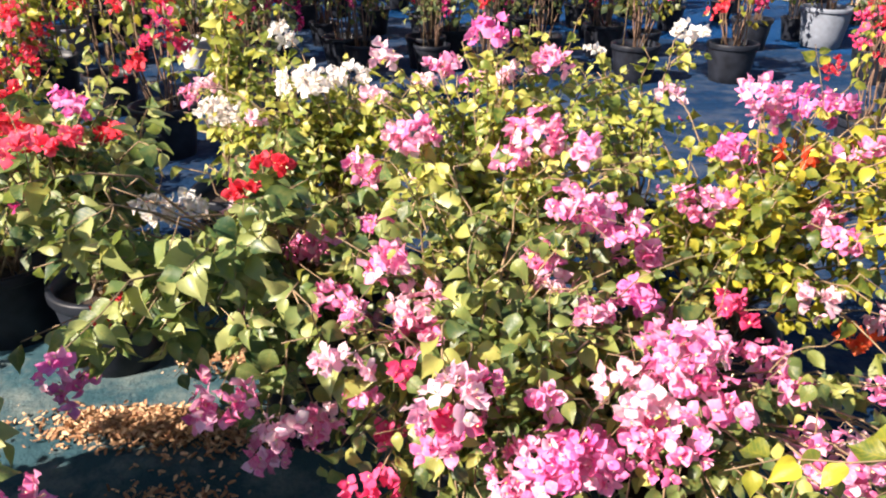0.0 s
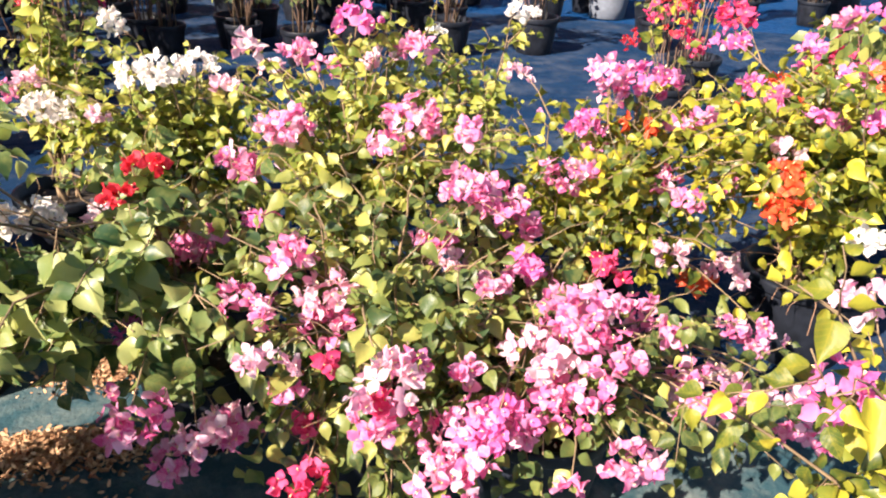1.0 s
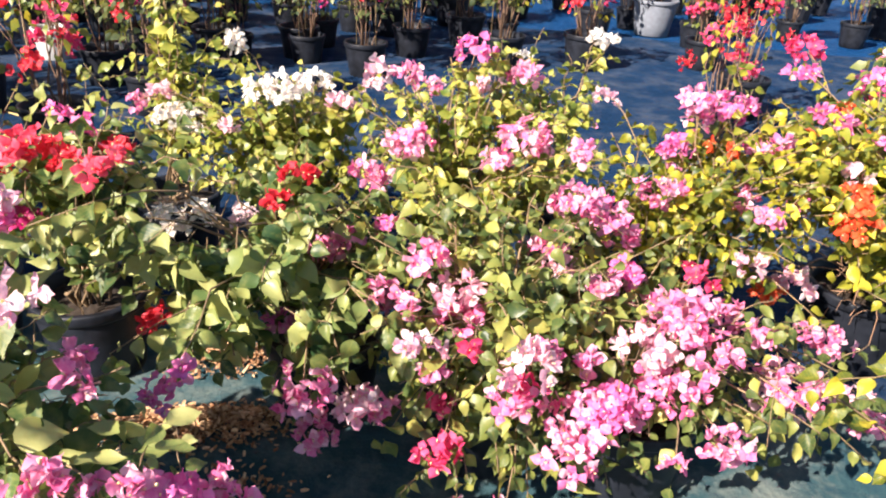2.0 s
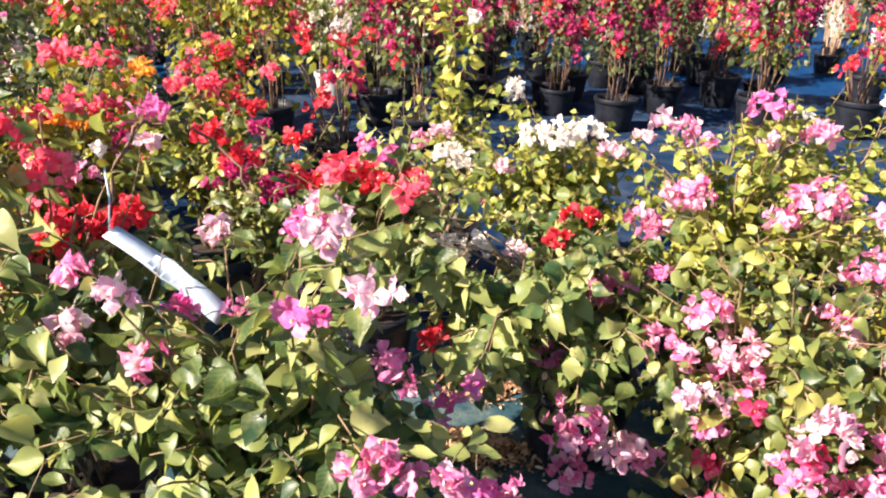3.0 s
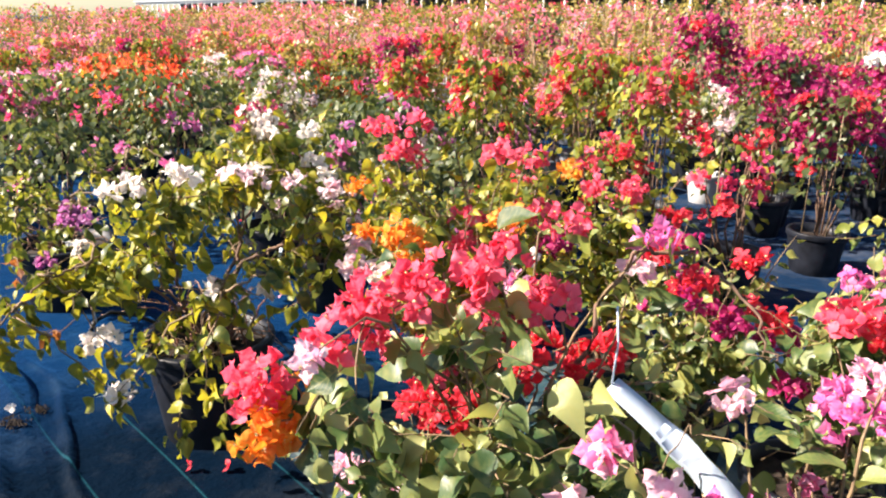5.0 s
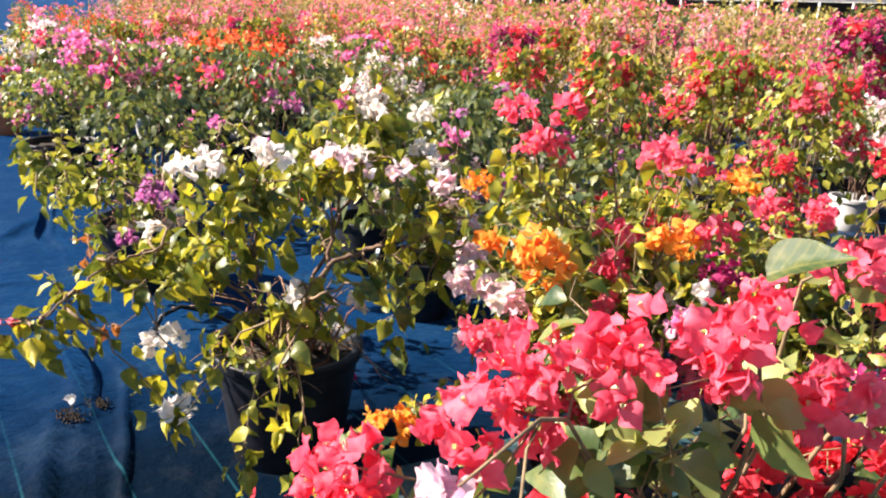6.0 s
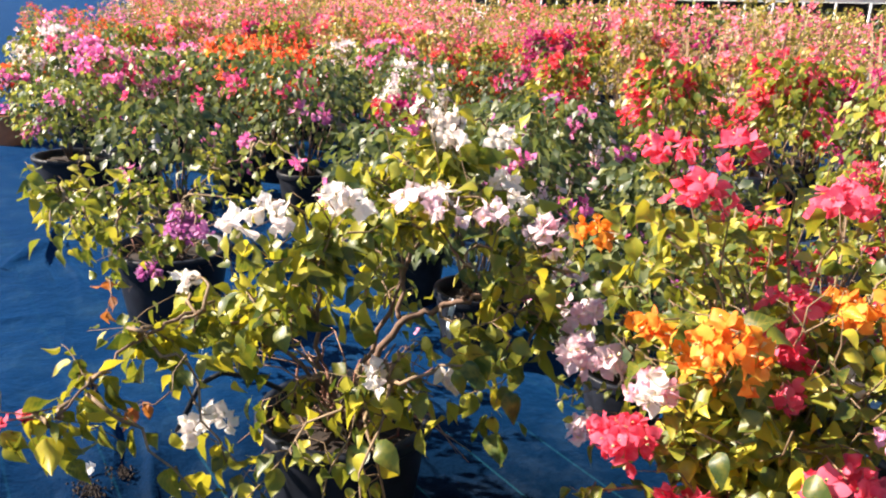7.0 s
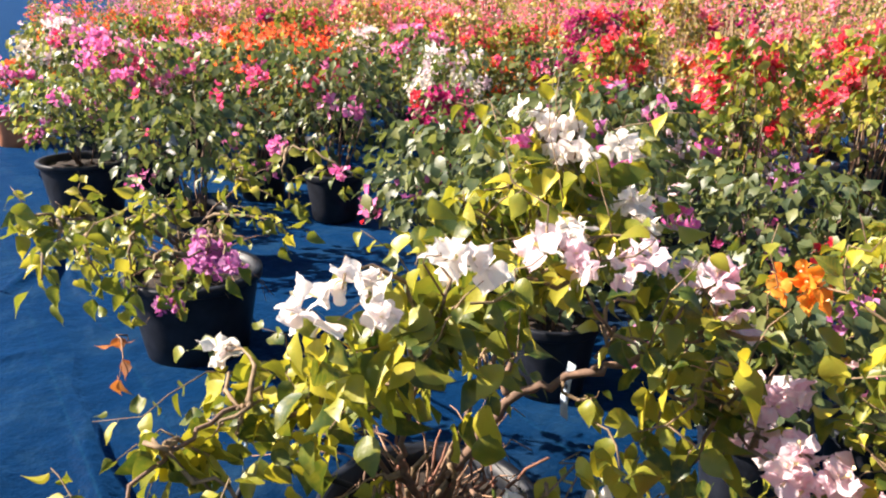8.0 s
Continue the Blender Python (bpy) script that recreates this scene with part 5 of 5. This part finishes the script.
ALONG, ACROSS = (-0.93, 0.36), (0.36, 0.93)
FAR = {"gold": [], "coral": [], "red": [], "magenta": [], "fuchsia": [], "leafy": [], "white": []}
near_count = 0
for row in range(32):
    v_ = 3.7 + 0.95 * row if row < 16 else 18.9 + 1.6 * (row - 16)
    step = 0.80 if row < 10 else (0.95 if row < 16 else 1.3)
    u_ = -14.0
    while u_ < 34 + row:
        u_ += step * float(rng.uniform(0.8, 1.25))
        x = u_ * ALONG[0] + v_ * ACROSS[0] + float(rng.normal(0, 0.14))
        y = u_ * ALONG[1] + v_ * ACROSS[1] + float(rng.normal(0, 0.14))
        if y < 3.4 or (x > -2.3 and y < 6.6) or (x > -6.9 and y < 5.2) or (x < -6 and x + 2.9 * y < 5.6):
            continue
        if x > -0.9 and (y < (7.0 if x < 2.2 else 8.2) or rng.uniform() < (0.2 if x < 2.2 else 0.4)):
            continue
        pick = rng.uniform()
        if x < -6.5 and y < 7.5:
            kind = "fuchsia" if pick < 0.3 else "flame" if pick < 0.55 else "leafy" if pick < 0.85 else "white"
        elif y < 7.0 and x < -2.5:
            kind = "green" if pick < 0.45 else "leafy" if pick < 0.6 else "red"
        elif x > -3.0 and y < 12:
            kind = "magenta" if pick < 0.74 else "red" if pick < 0.86 else "gold" if pick < 0.93 else "bare"
        elif y < 12:
            kind = "red" if pick < 0.34 else "gold" if pick < 0.58 else "coral" if pick < 0.90 else "magenta"
        else:
            kind = "gold" if pick < 0.45 else "coral" if pick < 0.76 else "red" if pick < 0.90 else "magenta" if pick < 0.96 else "white"
        if y < 10.4 and -13 < x < 6.5 and near_count < 215:
            near_count += 1
            put(kind, x, y, float(rng.uniform(0.82, 1.15)))
        elif kind in FAR:
            FAR[kind].append((x, y, float(rng.uniform(0.72, 1.25)) * (1.22 if row > 12 else 1.0), float(rng.uniform(0, 6.28))))
        else:
            FAR["leafy"].append((x, y, 0.75, float(rng.uniform(0, 6.28))))
for v_ in (0.55, 1.4, 2.25, 3.05):  # the bed beyond the tub, along the aisle
    u_ = 9.0 + float(rng.uniform(0, 0.5))
    while u_ < 24:
        u_ += 0.85 * float(rng.uniform(0.8, 1.25))
        x, y = u_ * ALONG[0] + v_ * ACROSS[0], u_ * ALONG[1] + v_ * ACROSS[1]
        pick = rng.uniform()
        kind = "fuchsia" if pick < 0.3 else "flame" if pick < 0.5 else "leafy" if pick < 0.75 else "red" if pick < 0.9 else "coral"
        if x > -13 and not (v_ < 0.6 and x > -11.6):
            put(kind, x, y, float(rng.uniform(0.85, 1.15)))
        elif x < -11.6:
            FAR["leafy" if kind == "flame" else kind].append((x, y, float(rng.uniform(0.65, 0.85)), float(rng.uniform(0, 6.28))))
for kind, leaf, bract in (("gold", "gold", "rose"), ("coral", "gold", "rose"), ("red", "olive", "coral"), ("magenta", "dark", "magenta"), ("fuchsia", "green", "fuchsia"), ("leafy", "green", "flame"), ("white", "olive", "white")):
    clumps = [field_clump(125, c, 1.62, 0.42) for c in ((34, 52, 18) if kind == "gold" else (60, 80, 44))]
    pieces, idx = [], []
    for i, (x, y, size, turn) in enumerate(FAR[kind]):
        v, t, ix = clumps[i % 3]
        m = np.array(Matrix.Rotation(turn, 3, "Z")) * size
        pieces.append((v @ m.T + np.array((x, y, 0)), t))
        idx.append(ix)
    if not pieces:
        continue
    v, t = join(pieces)
    tagged(new("bougainvillea_field", tri_mesh("bougainvillea_field", v, t, [LEAF[leaf], BRACT[bract], TAN, CREAM if kind in ("gold", "coral") else BLACK], np.concatenate(idx), smooth=False)),
           "far rows of %s bougainvillea stock on the nursery ground" % kind, "plant stock", kind="stuff")


# ---- far shade house along the edge of the nursery ----
def box(x0, x1, y0, y1, z0, z1):
    v = np.array([(x, y, z) for x in (x0, x1) for y in (y0, y1) for z in (z0, z1)], float)
    t = np.array([(0, 1, 3), (0, 3, 2), (4, 6, 7), (4, 7, 5), (0, 4, 5), (0, 5, 1), (2, 3, 7), (2, 7, 6), (0, 2, 6), (0, 6, 4), (1, 5, 7), (1, 7, 3)])
    return v, t


def shade_house():
    house = thing("shade_house", (-22, 48, 0), "long open shade house with pale posts and dark cloth", "greenhouse", turn=-18)
    part("back_wall", tri_mesh("back_wall", *box(-76, 40, 6.0, 6.2, 0, 3.4), [SHADE], smooth=False), house)
    part("roof", tri_mesh("roof", *box(-76, 40, -0.4, 6.4, 3.4, 3.6), [POST], smooth=False), house)
    part("beam", tri_mesh("beam", *box(-76, 40, -0.1, 0.05, 3.1, 3.39), [POST], smooth=False), house)
    part("low_wall", tri_mesh("low_wall", *box(-76, 40, 5.6, 5.9, 0, 1.1), [CONCRETE], smooth=False), house)
    post = tri_mesh("post", *lathe([(0.001, 0), (0.07, 0), (0.07, 3.1), (0.001, 3.1)], 10), [POST])
    for i in range(63):
        ob = part("post", post, house)
        ob.location = (-75.5 + 1.82 * i, -0.02, 0)


shade_house()


# ---- small things ----
def strip(points, width, thick, side):
    """A bent strip of plastic with thickness."""
    p, s = np.array(points, float), np.array(side, float)
    d = np.gradient(p, axis=0)
    n = np.cross(d, s)
    n /= np.linalg.norm(n, axis=1, keepdims=True)
    rows = [p + s * width / 2, p - s * width / 2, p - s * width / 2 - n * thick, p + s * width / 2 - n * thick]
    v = np.stack(rows, 1).reshape(-1, 3)
    t = []
    for i in range(len(p) - 1):
        for j in range(4):
            a, b = 4 * i + j, 4 * i + (j + 1) % 4
            t += [(a, b, b + 4), (a, b + 4, a + 4)]
    e = 4 * (len(p) - 1)
    t += [(0, 2, 1), (0, 3, 2), (e, e + 1, e + 2), (e, e + 2, e + 3)]
    return v, np.array(t)


def hanging_label(a, b, width, bow, side, wire_to, label):
    a, b = np.array(a, float), np.array(b, float)
    holder = thing("plant_label", tuple(a), label, "plant label")
    s = np.linspace(0, 1, 15)[:, None]
    p = (b - a) * s + np.array((0, 0, 1)) * bow * np.sin(np.pi * s)
    axis, flat = (b - a) / np.linalg.norm(b - a), np.array(side, float)
    turn = np.radians(np.interp(s, (0, 0.40, 0.62, 1), (-38, -30, 42, -18)))  # the strip twists on its way down; its upper part is turned off the sun to dim it
    part("strip", tri_mesh("strip", *strip(p, width, 0.0015, np.cos(turn) * flat + np.sin(turn) * np.cross(axis, flat)), [LABEL]), holder)
    w = np.array(wire_to, float) - a
    part("wire", tri_mesh("wire", *tube([(0, 0, 0), w * 0.5 + np.array((0.006, 0, 0.004)), w], [0.002, 0.002, 0.002], 5), [LABEL]), holder)


hanging_label((-1.385, 1.20, 1.105), (-1.145, 1.19, 0.93), 0.046, 0.012, (0.50, 0.62, 0.60), (-1.395, 1.23, 1.235), "long white plastic plant label hanging in the leaves")


def pot_tag(place, turn, label):
    holder = thing("plant_label", place, label, "plant label", turn=turn)
    v, t = strip([(0, 0, 0.085), (0.012, 0, 0.045), (0.016, 0, 0.0), (0.012, 0, -0.05)], 0.026, 0.0015, (0, 1, 0))
    part("strip", tri_mesh("strip", v, t, [LABEL]), holder)
    v, t = strip([(0.0165, 0, 0.040), (0.0185, 0, 0.030)], 0.020, 0.0006, (0, 1, 0))
    part("print_bar", tri_mesh("print_bar", v, t, [INK]), holder)


pot_tag((-3.55, 1.67, 0.625), 232, "white plastic label stuck at the rim of a black pot")
pot_tag((-5.0, 2.62, 0.40), 235, "pale blue plastic label stuck in the soil of a pot")
pot_tag((-3.15, 2.256, 0.705), 250, "pale plastic label among the branches of a white bougainvillea")


def drip_line(points, label):
    p = np.array(points, float)
    ob = new("drip_hose", tri_mesh("drip_hose", *tube(p, [0.008] * len(p), 7), [BLACK]))
    return tagged(ob, label, "hose")


drip_line([(-3.60, 1.60, 0.44), (-3.575, 1.665, 0.575), (-3.55, 1.72, 0.60), (-3.52, 1.80, 0.57), (-3.47, 1.88, 0.51), (-3.38, 1.96, 0.40)], "black drip hose bent over the rim of a pot")
v, t = tube([(-2.75, 5.86, 0.02), (-2.04, 5.34, 0.022), (-1.53, 5.15, 0.02)], [0.011, 0.010, 0.009], 7)
tagged(new("bamboo_cane", tri_mesh("bamboo_cane", v, t, [CANE])), "yellowed bamboo cane lying on the ground mat", "cane")


def fallen(colour, x, y, label):
    v, t, idx = BLOOM
    tu = frames(np.array([[rng.normal(), rng.normal(), 0.5]]), rng.normal(size=(1, 3))) * 0.03
    vv, tt = repeat(v, t, tu, np.zeros((1, 3)))
    vv[:, 2] -= vv[:, 2].min()
    ob = new("fallen_flower", tri_mesh("fallen_flower", vv, tt, [BRACT[colour], TUBE], idx))
    ob.location = (x, y, 0.03)
    return tagged(ob, label, "flower", "fallen flowers")


fallen("red", -3.05, 1.80, "fallen red bract lying on the blue mat")
for i in range(46):
    c = ("red", "pink", "coral", "white", "magenta")[i % 5]
    fallen(c, float(rng.uniform(-7.5, 3)), float(rng.uniform(0.9, 6.2)), "fallen %s bract lying on the blue mat" % c)
